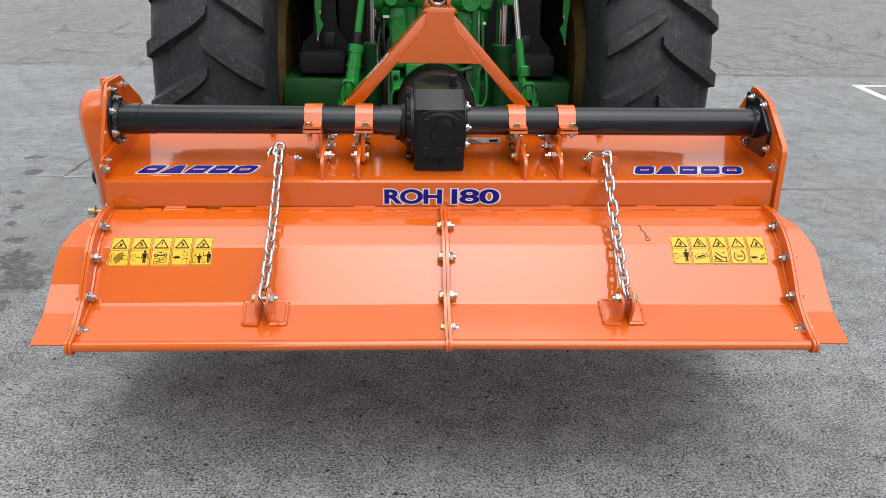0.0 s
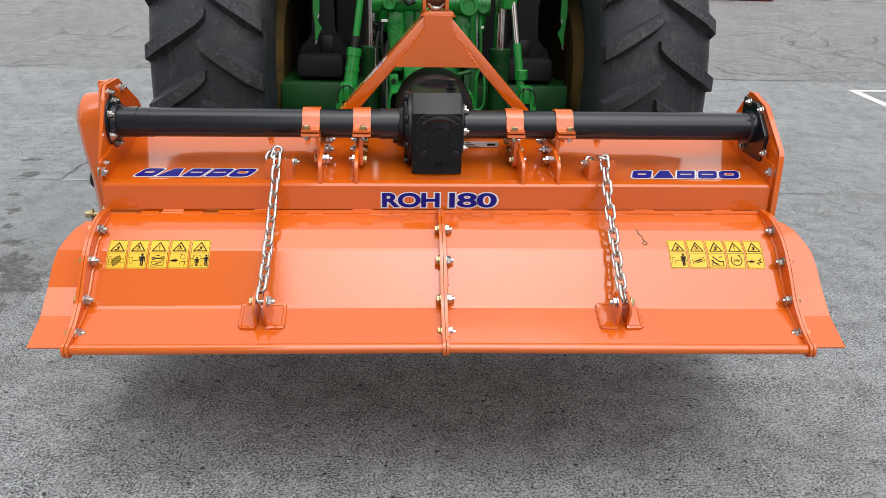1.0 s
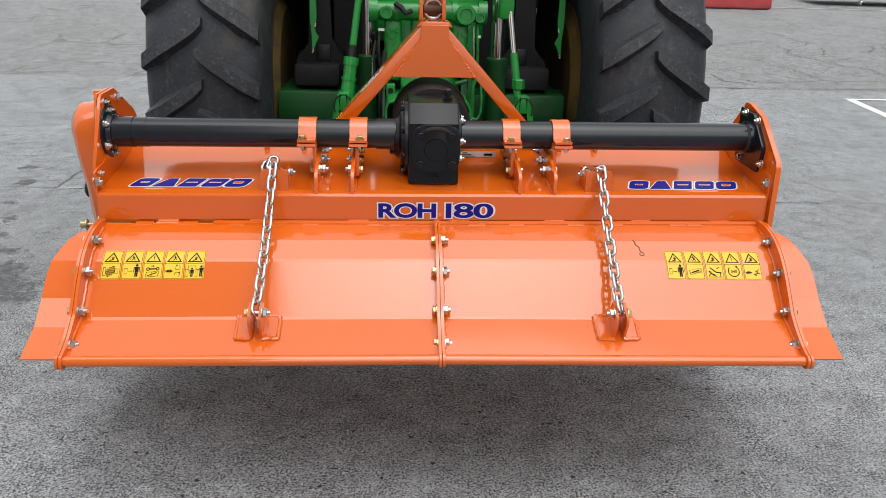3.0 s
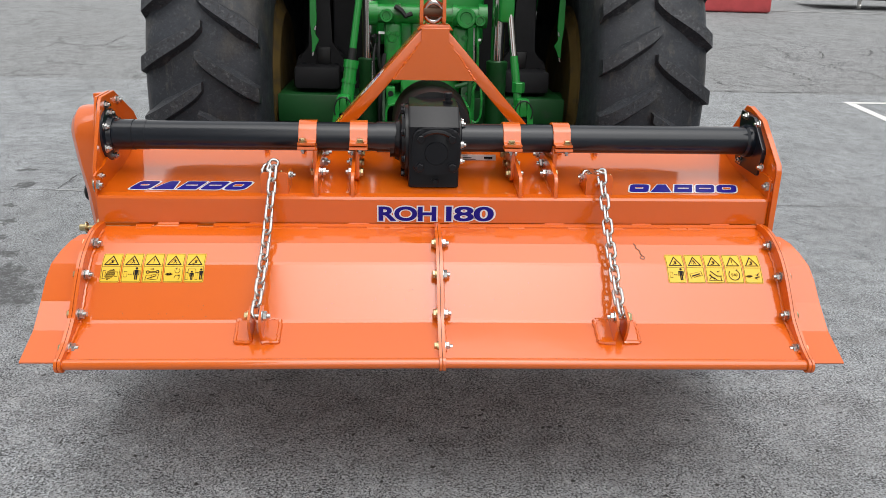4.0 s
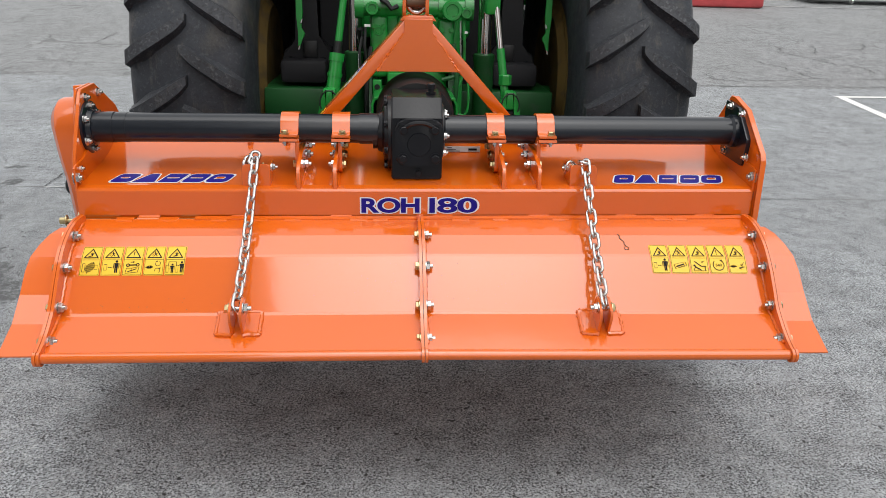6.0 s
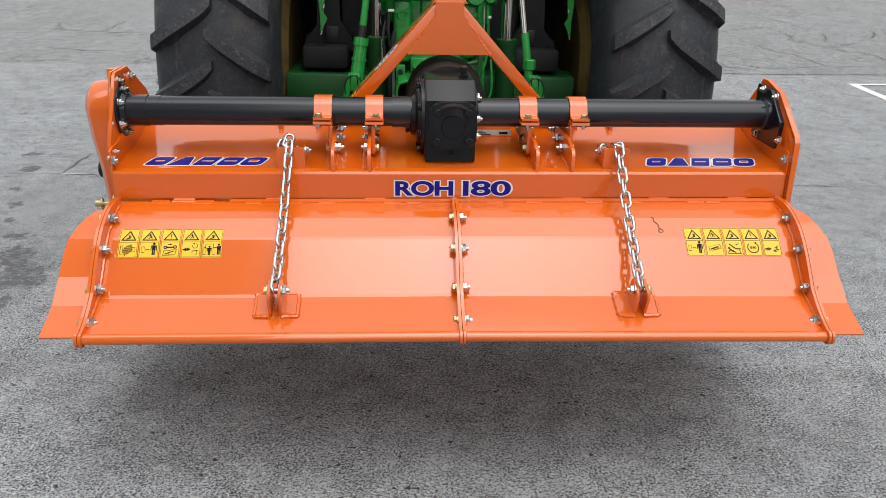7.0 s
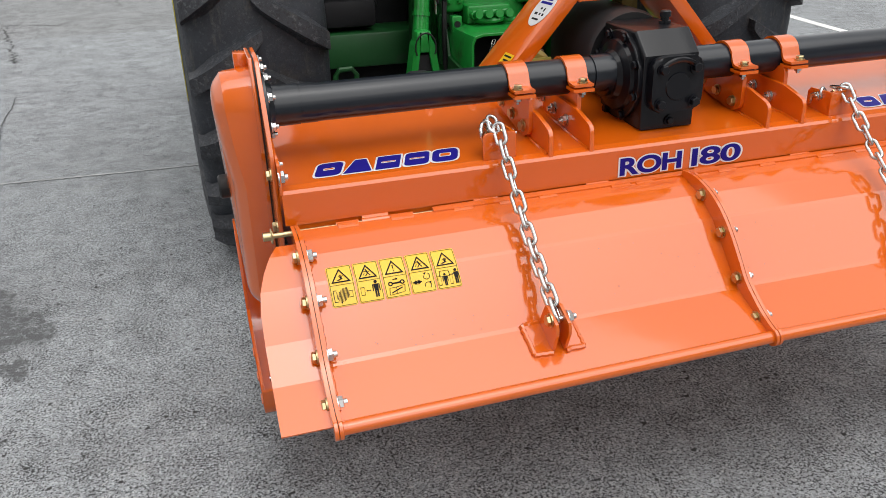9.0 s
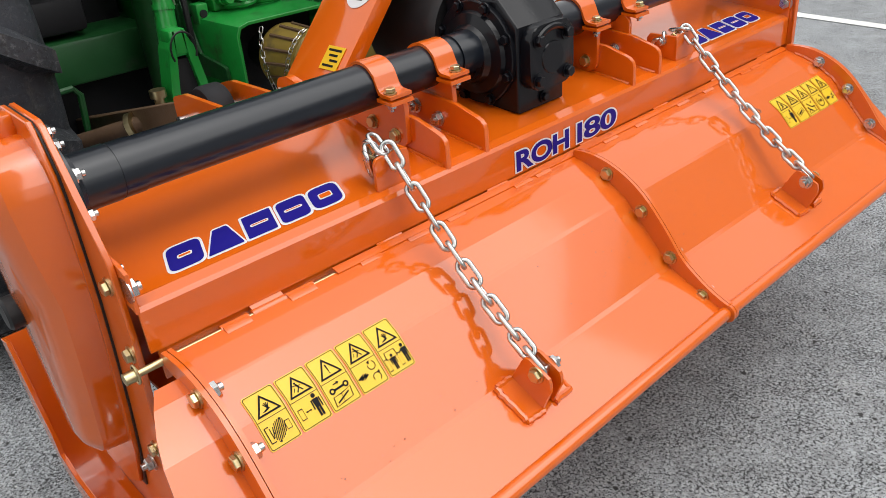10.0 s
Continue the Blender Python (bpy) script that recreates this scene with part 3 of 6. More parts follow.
# skids under both ends: a curved sole with a raised outer lip and a small bolted lug
SOLE = [(-0.002, 0.292), (-0.002, 0.262), (0.006, 0.240), (0.03, 0.220), (0.08, 0.206), (0.36, 0.206), (0.42, 0.225), (0.46, 0.27), (0.54, 0.48)]
for s in (-1, 1):
    xa, xb = sorted((s * 0.910, s * 0.988))
    bm = bmesh.new()
    sheet(bm, SOLE, xa, xb, 0.008)
    skid = part("skid", bm, ORANGE, tiller, "bent orange steel skid", 50)
    bm = bmesh.new()
    lip = SOLE[2:]
    prism(bm, lip + [(y - 0.042 if z > 0.26 else y, z + (0.010 if z > 0.4 else 0.046)) for y, z in lip[::-1]], "x", *sorted((s * 0.981, s * 0.989)), 0.001, 1)
    part("lip", bm, ORANGE, skid)
    bm = bmesh.new()
    prism(bm, rounded([(0.03, 0.215), (0.03, 0.30), (0.075, 0.31), (0.10, 0.29), (0.10, 0.21)], 0.012), "x", *sorted((s * 0.938, s * 0.948)), 0.001, 1)
    lug = part("lug", bm, ORANGE, skid)
    fasten(NUT, (s * 0.948, 0.065, 0.275), (s, 0, 0), lug)
    rnd = random.Random(40 + s)
    for y0 in (0.07, 0.17, 0.28):
        bm = bmesh.new()
        pipe(bm, [(s * 0.986, y0 + 0.006 * i, 0.211 + rnd.uniform(0, 0.004)) for i in range(7)], 0.005, 6)
        part("weld", bm, ORANGE, skid)
fasten(NUT, (-0.912, 0.115, 0.395), (-1, 0, 0), tiller)

# tube with its end flanges
TY, TZ = 0.152, 0.8545
bm = bmesh.new()
cyl(bm, (-0.895, TY, TZ), (0.895, TY, TZ), 0.0395, seg=48)
tube = part("cross_tube", bm, BLACK, tiller, "glossy black steel cross tube")
for x0, x1, r in ((-0.895, -0.83, 0.0415), (-0.827, -0.795, 0.0405), (-0.175, -0.125, 0.0425)):
    bm = bmesh.new()
    cyl(bm, (x0, TY, TZ), (x1, TY, TZ), r, seg=48)
    part("sleeve", bm, BLACK, tube)
bm = bmesh.new()
lathe(bm, [(0, 0.070), (0.006, 0.070), (0.007, 0.068), (0.007, 0.05), (0.018, 0.045), (0.020, 0.04)], (-0.9, TY, TZ), (1, 0, 0), 48)
flange_l = part("tube_flange", bm, BLACK, tiller, "round black bolted flange")
for k in range(6):
    a = math.radians(30 + 60 * k)
    fasten(SMALL_NUT, (-0.893, TY + 0.058 * math.cos(a), TZ + 0.058 * math.sin(a)), (1, 0, 0), flange_l)
bm = bmesh.new()
prism(bm, rounded([(TY + 0.075, TZ + 0.078), (TY - 0.01, TZ + 0.068), (TY - 0.09, TZ - 0.01), (TY - 0.078, TZ - 0.085), (TY + 0.075, TZ - 0.078)], 0.008), "x", 0.888, 0.9, 0.001, 1)
lathe(bm, [(0, 0.046), (0.014, 0.046), (0.02, 0.04)], (0.888, TY, TZ), (-1, 0, 0), 40)
flange_r = part("tube_flange", bm, BLACK, tiller, "square black bolted flange")
for y, z in ((0.185, 0.92), (0.105, 0.91), (0.05, 0.80), (0.19, 0.79)):
    fasten(SMALL_NUT, (0.888, y, z), (-1, 0, 0), flange_r)

# tube clamps on their deck brackets
def clamp(xc, xr, side, bolt):
    """A strap over the tube, the saddle under its lip, a web plate, and the rib on the deck to which the web is bolted."""
    w = 0.0240
    strap = bmesh.new()
    arc = [(TY + 0.0455 * math.cos(a), TZ + 0.0455 * math.sin(a)) for a in [math.radians(d) for d in range(-10, 156, 8)]]
    outer = [(TY + 0.09, TZ + 0.002), (TY + 0.058, TZ + 0.002)] + arc + [(TY - 0.0445, TZ + 0.006), (TY - 0.049, TZ - 0.001), (TY - 0.056, TZ - 0.004), (TY - 0.078, TZ - 0.004)]
    inner = [(TY - 0.078, TZ - 0.010), (TY - 0.054, TZ - 0.010), (TY - 0.045, TZ - 0.007), (TY - 0.0405, TZ + 0.002)]
    inner += [(TY + 0.0402 * math.cos(a), TZ + 0.0402 * math.sin(a)) for a in [math.radians(d) for d in range(168, -11, -8)]] + [(TY + 0.056, TZ - 0.005), (TY + 0.09, TZ - 0.005)]
    prism(strap, outer + inner, "x", xc - w, xc + w, 0.001, 1)
    ob = part("clamp_strap", strap, ORANGE, tiller, "bent orange clamp strap over the tube", 20)
    fasten(CLAMP_BOLT, (xc + bolt, TY - 0.062, TZ - 0.0035), (0, 0, 1), ob, "bolt_head")
    low = bmesh.new()
    prism(low, [(TY - 0.079, TZ - 0.014), (TY - 0.052, TZ - 0.014), (TY - 0.040, TZ - 0.012), (TY - 0.040, TZ - 0.019), (TY - 0.080, TZ - 0.021)], "x", xc - w - 0.001, xc + w + 0.001, 0.001, 1)
    xw = xr + side * 0.010
    web = rounded([(TY - 0.046, TZ - 0.014), (TY - 0.062, TZ - 0.026), (TY - 0.062, TZ - 0.104), (TY - 0.03, TZ - 0.118), (TY + 0.13, TZ - 0.075), (TY + 0.13, TZ - 0.05), (TY, TZ - 0.036)], 0.010)
    prism(low, web, "x", xw - 0.005, xw + 0.005, 0.001, 1)
    br = part("clamp_bracket", low, ORANGE, tiller, sharp=30)
    fasten(SMALL_NUT, (xc + bolt, TY - 0.062, TZ - 0.020), (0, 0, -1), br)
    for y, z in ((TY - 0.032, TZ - 0.092), (TY + 0.030, TZ - 0.078), (TY + 0.092, TZ - 0.064)):
        fasten(HEAD, (xw + side * 0.005, y, z), (side, 0, 0), br, "bolt_head")
        fasten(NUT, (xr - side * 0.005, y, z), (-side, 0, 0), br)
    rib = bmesh.new()
    base = [(0.003, 0.716), (0.003, 0.762), (0.006, 0.772), (0.014, 0.779), (0.026, 0.783), (0.075, 0.798), (0.16, 0.806), (0.25, 0.806), (0.25, 0.755), (0.165, 0.742), (0.03, 0.724)]
    prism(rib, base, "x", xr - 0.005, xr + 0.005, 0.001, 1)
    part("deck_rib", rib, ORANGE, tiller)
    rnd = random.Random(int(xr * 1000) + 900)
    for k in (-1, 1):
        weld = bmesh.new()
        pipe(weld, [(xr + k * 0.0062 + rnd.uniform(-0.001, 0.001), 0.012 + 0.02 * i, 0.7255 + 0.0026 * i) for i in range(11)], 0.0035, 6)
        part("weld", weld, ORANGE, tiller)


clamp(-0.361, -0.331, -1, -0.011)
clamp(-0.223, -0.236, 1, 0.004)
clamp(0.198, 0.211, -1, -0.004)
clamp(0.337, 0.307, 1, 0.011)

# gearbox
bm = bmesh.new()
box_side = [(0.062, 0.735), (0.058, 0.90), (0.105, 0.948), (0.245, 0.952), (0.25, 0.735)]
prism(bm, box_side, "x", -0.088, 0.049, 0.006, 3)
gearbox = part("gearbox", bm, CAST, tiller, "black painted cast gearbox", 30)
bm = bmesh.new()
cover = [(-0.0145 + 0.064 * math.copysign(abs(math.cos(a)) ** 0.45, math.cos(a)), 0.838 + 0.062 * math.copysign(abs(math.sin(a)) ** 0.45, math.sin(a))) for a in [math.radians(d) for d in range(0, 360, 8)]]
prism(bm, cover, "y", 0.036, 0.064, 0.004, 2)
cyl(bm, (-0.0145, 0.0335, 0.834), (-0.0145, 0.05, 0.834), 0.030, 0.040, seg=36)
part("front_cover", bm, CAST, gearbox)
bm = bmesh.new()
pipe(bm, [(-0.0145 + 0.055 * math.cos(a), 0.0345, 0.846 + 0.046 * math.sin(a)) for a in [math.radians(d) for d in range(36, 145, 9)]], 0.0062, 8)
part("cast_lettering_ridge", bm, CAST, gearbox)
for x, z in ((-0.0555, 0.873), (0.0265, 0.873), (-0.0575, 0.797), (0.0285, 0.797)):
    fasten(COVER_BOLT, (x, 0.036, z), (0, -1, 0), gearbox, "cover_bolt")
fasten(BLACK_BOLT, (-0.0145, 0.06, 0.752), (0, -1, 0), gearbox, "drain_plug")
for s, x in ((-1, -0.088), (1, 0.049)):
    bm = bmesh.new()
    lathe(bm, [(0, 0.1), (0.008, 0.1), (0.010, 0.098), (0.010, 0.082), (0.018, 0.078), (0.024, 0.058), (0.036, 0.052), (0.038, 0.047), (0.05, 0.047)] if s < 0 else [(0, 0.07), (0.006, 0.07), (0.01, 0.06), (0.012, 0.045)], (x, TY + 0.01, TZ - 0.01 if s < 0 else TZ), (s, 0, 0), 40)
    hub = part("bearing_housing", bm, CAST, gearbox)
    for k in range(8 if s < 0 else 6):
        a = math.radians(22 + 45 * k) if s < 0 else math.radians(60 * k)
        rr = 0.093 if s < 0 else 0.06
        fasten(SMALL_NUT if s > 0 else BLACK_BOLT, (x + s * (0.01 if s < 0 else 0.006), TY + 0.01 + rr * math.cos(a), TZ - 0.01 + rr * math.sin(a)), (s, 0, 0), hub, "hub_bolt")
bm = bmesh.new()
lathe(bm, [(0, 0.014), (0.006, 0.014), (0.007, 0.009), (0.014, 0.009), (0.015, 0.0125), (0.026, 0.0125), (0.029, 0.009)], (0.022, 0.165, 0.95), (0, 0, 1), 16)
part("breather", bm, CAST, gearbox, "black breather cap")
bm = bmesh.new()
lathe(bm, [(0, 0.105), (0.02, 0.112), (0.17, 0.118), (0.20, 0.116), (0.20, 0.108), (0.02, 0.1)], (-0.0145, 0.25, 0.862), (0, 1, 0), 48)
part("shaft_guard", bm, BLACK_PLASTIC, gearbox, "black plastic drive shaft guard")
bm = bmesh.new()
box(bm, 0.06, 0.175, 0.2620, 0.2635, 0.766, 0.783)
plate = part("rating_plate", bm, DECAL_WHITE, tiller, "small white rating plate with unreadable print")
for x0, x1, z0, z1 in ((0.066, 0.115, 0.7685, 0.77), (0.066, 0.103, 0.7735, 0.775), (0.066, 0.091, 0.7785, 0.78), (0.14, 0.165, 0.771, 0.777)):
    bm = bmesh.new()
    box(bm, x0, x1, 0.2605, 0.262, z0, z1)
    part("print", bm, DECAL_BLACK, plate)

# headstock: two sloping legs, the triangular plate and the clevis for the top link
def leg(s):
    """A box-section leg from the clevis down to the deck."""
    cx = -0.009
    top, foot = (cx - 0.003 + s * 0.0095, 1.141), (cx + s * 0.320, 0.795)
    d = Vector((foot[0] - top[0], foot[1] - top[1])).normalized()
    nn = Vector((-d.y, d.x)) * s
    h = 0.0175
    pts = [(top[0] + nn.x * h, top[1] + nn.y * h), (foot[0] + nn.x * h, foot[1] + nn.y * h), (foot[0] - nn.x * h, foot[1] - nn.y * h), (top[0] - nn.x * h, top[1] - nn.y * h)]
    b = bmesh.new()
    prism(b, pts, "y", 0.305, 0.475, 0.004, 2)
    return part("headstock_leg", b, ORANGE, tiller, "orange box-section headstock leg")


legs = [leg(-1), leg(1)]
for s in (-1, 1):
    bm = bmesh.new()
    prism(bm, rounded([(0.36, 0.79), (0.36, 0.815), (0.42, 0.83), (0.455, 0.82), (0.46, 0.79)], 0.012), "x", min(s * 0.345, s * 0.362) - 0.009, max(s * 0.345, s * 0.362) - 0.009, 0.002, 2)
    part("leg_foot", bm, ORANGE, tiller)
bm = bmesh.new()
prism(bm, [(-0.050, 1.140), (0.032, 1.140), (0.030, 1.100), (0.107, 0.993), (-0.125, 0.993), (-0.048, 1.100)], "y", 0.2985, 0.317, 0.001, 1)
part("headstock_plate", bm, ORANGE, tiller, "triangular orange headstock plate")
for s in (-1, 1):
    bm = bmesh.new()
    rnd = random.Random(11 + s)
    line = [(-0.009 + s * (0.041 + 0.076 * t) + rnd.uniform(-0.003, 0.003), 0.303, 1.100 - 0.106 * t) for t in [i / 22 for i in range(23)]]
    pipe(bm, line, 0.0045, 6)
    part("weld", bm, ORANGE, tiller)
bm = bmesh.new()
prism(bm, [(-0.060, 1.134), (-0.050, 1.149), (0.032, 1.149), (0.042, 1.134)], "y", 0.304, 0.41, 0.003, 2)
part("headstock_cap", bm, ORANGE, tiller)
for x in (-0.054, 0.0105):
    bm = bmesh.new()
    prism(bm, rounded([(0.30, 1.145), (0.41, 1.145), (0.40, 1.32), (0.31, 1.32)], 0.02), "x", x, x + 0.010, 0.001, 1)
    part("clevis_plate", bm, ORANGE, tiller)
for s in (-1, 1):
    for off in (-0.042, 0.042):
        bm = bmesh.new()
        xc = s * 0.44 - 0.009 + off * 1.3
        prism(bm, rounded([(0.30, 0.72), (0.30, 0.80), (0.60, 0.800), (0.655, 0.785), (0.655, 0.70), (0.5, 0.66)], 0.012), "x", xc - 0.005, xc + 0.005, 0.001, 1)
        part("hitch_plate", bm, ORANGE, tiller, "orange lower hitch plate")
    bm = bmesh.new()
    cyl(bm, (s * 0.44 - 0.09, 0.6, 0.745), (s * 0.44 + 0.072, 0.6, 0.745), 0.013, seg=16)
    part("hitch_pin", bm, ZINC, tiller)

# round and yellow labels on the left leg's outer side
leg_d = Vector((-0.290, 0, -0.323)).normalized()
leg_n = Vector((-0.323, 0, 0.290)).normalized()


def leg_label(name, u, y0, y1, length, mat, round_end, label):
    """A thin label on the outer face of the left leg, u metres down from its top."""
    start = Vector((-0.039, 0, 1.118)) + leg_n * 0.0192
    b = bmesh.new()
    if round_end:
        pts = [((y0 + y1) / 2 + (y1 - y0) / 2 * math.cos(a), u + length / 2 * (1 + math.sin(a))) for a in [2 * math.pi * i / 32 for i in range(32)]]
    else:
        pts = [(y0, u), (y1, u), (y1, u + length), (y0, u + length)]
    lo = [b.verts.new(start + leg_d * v + Vector((0, y, 0))) for y, v in pts]
    hi = [b.verts.new(start + leg_d * v + Vector((0, y, 0)) + leg_n * 0.001) for y, v in pts]
    b.faces.new(lo)
    b.faces.new(hi)
    for i in range(len(pts)):
        b.faces.new((lo[i], lo[(i + 1) % len(pts)], hi[(i + 1) % len(pts)], hi[i]))
    return part(name, b, mat, tiller, label)


def leg_bars(owner, bars, mat):
    start = Vector((-0.039, 0, 1.118)) + leg_n * 0.0205
    for u, y0, y1, h in bars:
        b = bmesh.new()
        vs = [b.verts.new(start + leg_d * v + Vector((0, y, 0))) for y, v in ((y0, u), (y1, u), (y1, u + h), (y0, u + h))]
        b.faces.new(vs)
        part("print", b, mat, owner)


oval = leg_label("maker_label", 0.155, 0.318, 0.405, 0.105, DECAL_WHITE, True, "white oval maker's label with blue print")
leg_bars(oval, [(0.172, 0.342, 0.385, 0.014), (0.19, 0.332, 0.393, 0.007)], DECAL_BLUE)
leg_bars(oval, [(0.207, 0.345, 0.352, 0.01), (0.207, 0.362, 0.372, 0.006), (0.222, 0.336, 0.345, 0.007), (0.222, 0.353, 0.361, 0.006), (0.222, 0.37, 0.385, 0.007), (0.238, 0.345, 0.38, 0.005)], DECAL_BLACK)
note = leg_label("notice_label", 0.343, 0.325, 0.380, 0.05, DECAL_YELLOW, False, "small yellow notice label with dark print")
leg_bars(note, [(0.349 + 0.011 * k, 0.332 + 0.006 * (k % 2), 0.374 - 0.008 * (k % 3), 0.005) for k in range(4)], DECAL_BLACK)

# ---- rear shield ----
SHIELD = [(-0.014, 0.645), (-0.040, 0.6405), (-0.046, 0.639), (-0.088, 0.6265), (-0.095, 0.6235), (-0.147, 0.5905), (-0.153, 0.5855), (-0.251, 0.4780), (-0.258, 0.4725), (-0.369, 0.4210)]
STEP = [0.0]
for p, q in zip(SHIELD, SHIELD[1:]):
    STEP.append(STEP[-1] + (Vector(q) - Vector(p)).length)


def on_shield(x, s, h=0.0):
    """The place on the shield s metres down its face from the hinge, h above it."""
    i = max(k for k in range(len(STEP) - 1) if STEP[k] <= max(s, 0.0))
    p, q = Vector(SHIELD[i]), Vector(SHIELD[i + 1])
    d = (q - p).normalized()
    r = p + d * (s - STEP[i])
    return Vector((x, r.x + d.y * h, r.y - d.x * h))


def s_at(y):
    """Face distance at which the shield reaches y."""
    for i in range(len(SHIELD) - 1):
        (a, _), (b, _) = SHIELD[i], SHIELD[i + 1]
        if a >= y >= b:
            return STEP[i] + (STEP[i + 1] - STEP[i]) * (a - y) / (a - b)
    return STEP[-1]


RIBS = (-0.883, -0.013, 0.873)
shield = tagged(new("rear_shield"), "hinged orange rear shield with a gentle S-bend")
shield.parent = tiller
for x0, x1 in ((RIBS[0] + 0.006, RIBS[1] - 0.006), (RIBS[1] + 0.006, RIBS[2] - 0.006)):
    bm = bmesh.new()
    sheet(bm, SHIELD[::-1], x0, x1, 0.004)
    part("shield_panel", bm, ORANGE, shield, "glossy bent orange sheet panel", 7)
# end wings, cut back at the top
for s, xr in ((-1, RIBS[0]), (1, RIBS[2])):
    bm = bmesh.new()
    cuts = [(0.045, 0.042), (0.075, 0.058), (0.11, 0.073), (0.15, 0.085), (0.19, 0.0905), (0.25, 0.092), (0.33, 0.092), (STEP[-1] - 0.003, 0.0925)]
    inner, outer = [], []
    for v, w in cuts:
        for h, row in ((0, inner), (-0.004, outer)):
            a, b = on_shield(xr + s * 0.006, v, h), on_shield(xr + s * w, v, h)
            row.append((bm.verts.new(a), bm.verts.new(b)))
    for row in (inner, outer):
        for p, q in zip(row, row[1:]):
            bm.faces.new((p[0], p[1], q[1], q[0]))
    for k in (0, 1):
        for i in range(len(inner) - 1):
            bm.faces.new((inner[i][k], inner[i + 1][k], outer[i + 1][k], outer[i][k]))
    for i in (0, -1):
        bm.faces.new((inner[i][0], inner[i][1], outer[i][1], outer[i][0]))
    part("shield_wing", bm, ORANGE, shield, sharp=7)


# ribs: pairs of S-shaped plates bolted through
def rib_outline():
    n = 26
    top, low = [], []
    for i in range(n + 1):
        t = i / n
        s = 0.002 + (STEP[-1] - 0.004) * t
        h = 0.014 + 0.026 * math.sin(math.pi * min(1, t * 1.12)) ** 0.8 if t < 0.89 else 0.016
        p, q = on_shield(0, s, h), on_shield(0, s, -0.008)
        top.append((p.y, p.z))
        low.append((q.y, q.z))
    # even out the kinks
    for _ in range(3):
        top = [top[0]] + [((a[0] + 2 * b[0] + c[0]) / 4, (a[1] + 2 * b[1] + c[1]) / 4) for a, b, c in zip(top, top[1:], top[2:])] + [top[-1]]
    tip = [(-0.372 + 0.019 * math.cos(a), 0.4195 + 0.019 * math.sin(a)) for a in [math.radians(d) for d in range(110, 291, 20)]]
    return top + tip + low[::-1]


OUT = rib_outline()
NUTS = ((-0.112, 0.634), (-0.192, 0.578), (-0.258, 0.501), (-0.328, 0.4445))
for xr, side in zip(RIBS, (1, 1, -1)):
    ribs = []
    for off in (-0.0042, 0.0042):
        bm = bmesh.new()
        prism(bm, OUT, "x", xr + off - 0.0036, xr + off + 0.0036, 0.0008, 1)
        ribs.append(part("shield_rib", bm, ORANGE, shield, "S-shaped orange rib plate"))
    for y, z in NUTS:
        # keep each bolt inside the plate
        fasten(NUT, (xr + side * 0.0078, y + 0.004, z - 0.006), (side, 0, 0), shield)
        fasten(HEAD, (xr - side * 0.0078, y + 0.004, z - 0.006), (-side, 0, 0), shield, "bolt_head")
    bm = bmesh.new()
    rnd = random.Random(int(xr * 100) + 200)
    pipe(bm, [on_shield(xr + side * 0.009 + rnd.uniform(-0.0015, 0.0015), 0.03 + (STEP[-1] - 0.06) * i / 60, 0.0015 + rnd.uniform(-0.001, 0.001)) for i in range(61)], 0.0042, 6)
    part("weld", bm, ORANGE, shield)
for x0, x1 in ((RIBS[0] + 0.008, RIBS[1] - 0.008), (RIBS[1] + 0.008, RIBS[2] - 0.008)):
    bm = bmesh.new()
    cyl(bm, (x0, -0.372, 0.4195), (x1, -0.372, 0.4195), 0.0125, seg=24)
    part("edge_bar", bm, ORANGE, shield, "round orange bar along the lower edge")

# hinge along the deck's lower edge
bm = bmesh.new()
cyl(bm, (-0.938, -0.010, 0.640), (0.90, -0.010, 0.640), 0.0055, seg=14)
rod = part("hinge_rod", bm, BRASSY, tiller, "yellow-plated hinge rod")
bm = bmesh.new()
lathe(bm, [(0, 0.0055), (0.001, 0.009), (0.02, 0.009), (0.021, 0.0055)], (-0.944, -0.010, 0.640), (1, 0, 0), 16)
pipe(bm, [(-0.927, -0.010 + 0.011 * math.cos(a), 0.640 + 0.014 * math.sin(a)) for a in [2 * math.pi * i / 16 for i in range(16)]], 0.0018, 6, closed=True)
part("rod_end", bm, BRASSY, rod)
bm = bmesh.new()
prism(bm, [(-0.020, 0.6475), (-0.012, 0.6500), (-0.0035, 0.6505), (-0.0035, 0.6470), (-0.012, 0.6465), (-0.020, 0.6440)], "x", -0.60, 0.868)
part("hinge_flap", bm, ORANGE, tiller, "narrow orange flap over the hinge rod")
HINGES = [-0.80, -0.748, -0.692, -0.56, -0.51, -0.46, -0.37, -0.25, -0.20, -0.14, 0.02, 0.07, 0.18, 0.28, 0.34, 0.45, 0.52, 0.62, 0.67, 0.74]
for k, x in enumerate(HINGES):
    bm = bmesh.new()
    ln = (0.045, 0.058, 0.05)[k % 3]
    cyl(bm, (x, -0.009, 0.641), (x + ln, -0.009, 0.641), 0.0078, seg=14)
    if k % 3 == 1:
        prism(bm, [(-0.012, 0.644), (-0.006, 0.6485), (0.001, 0.652), (0.001, 0.645)], "x", x + 0.002, x + ln - 0.002)
    else:
        prism(bm, [(-0.009, 0.6485), (-0.015, 0.6478), (-0.022, 0.6462), (-0.027, 0.6435), (-0.027, 0.640), (-0.012, 0.641)], "x", x + 0.002, x + ln - 0.002)
    part("hinge_knuckle", bm, ORANGE, tiller)

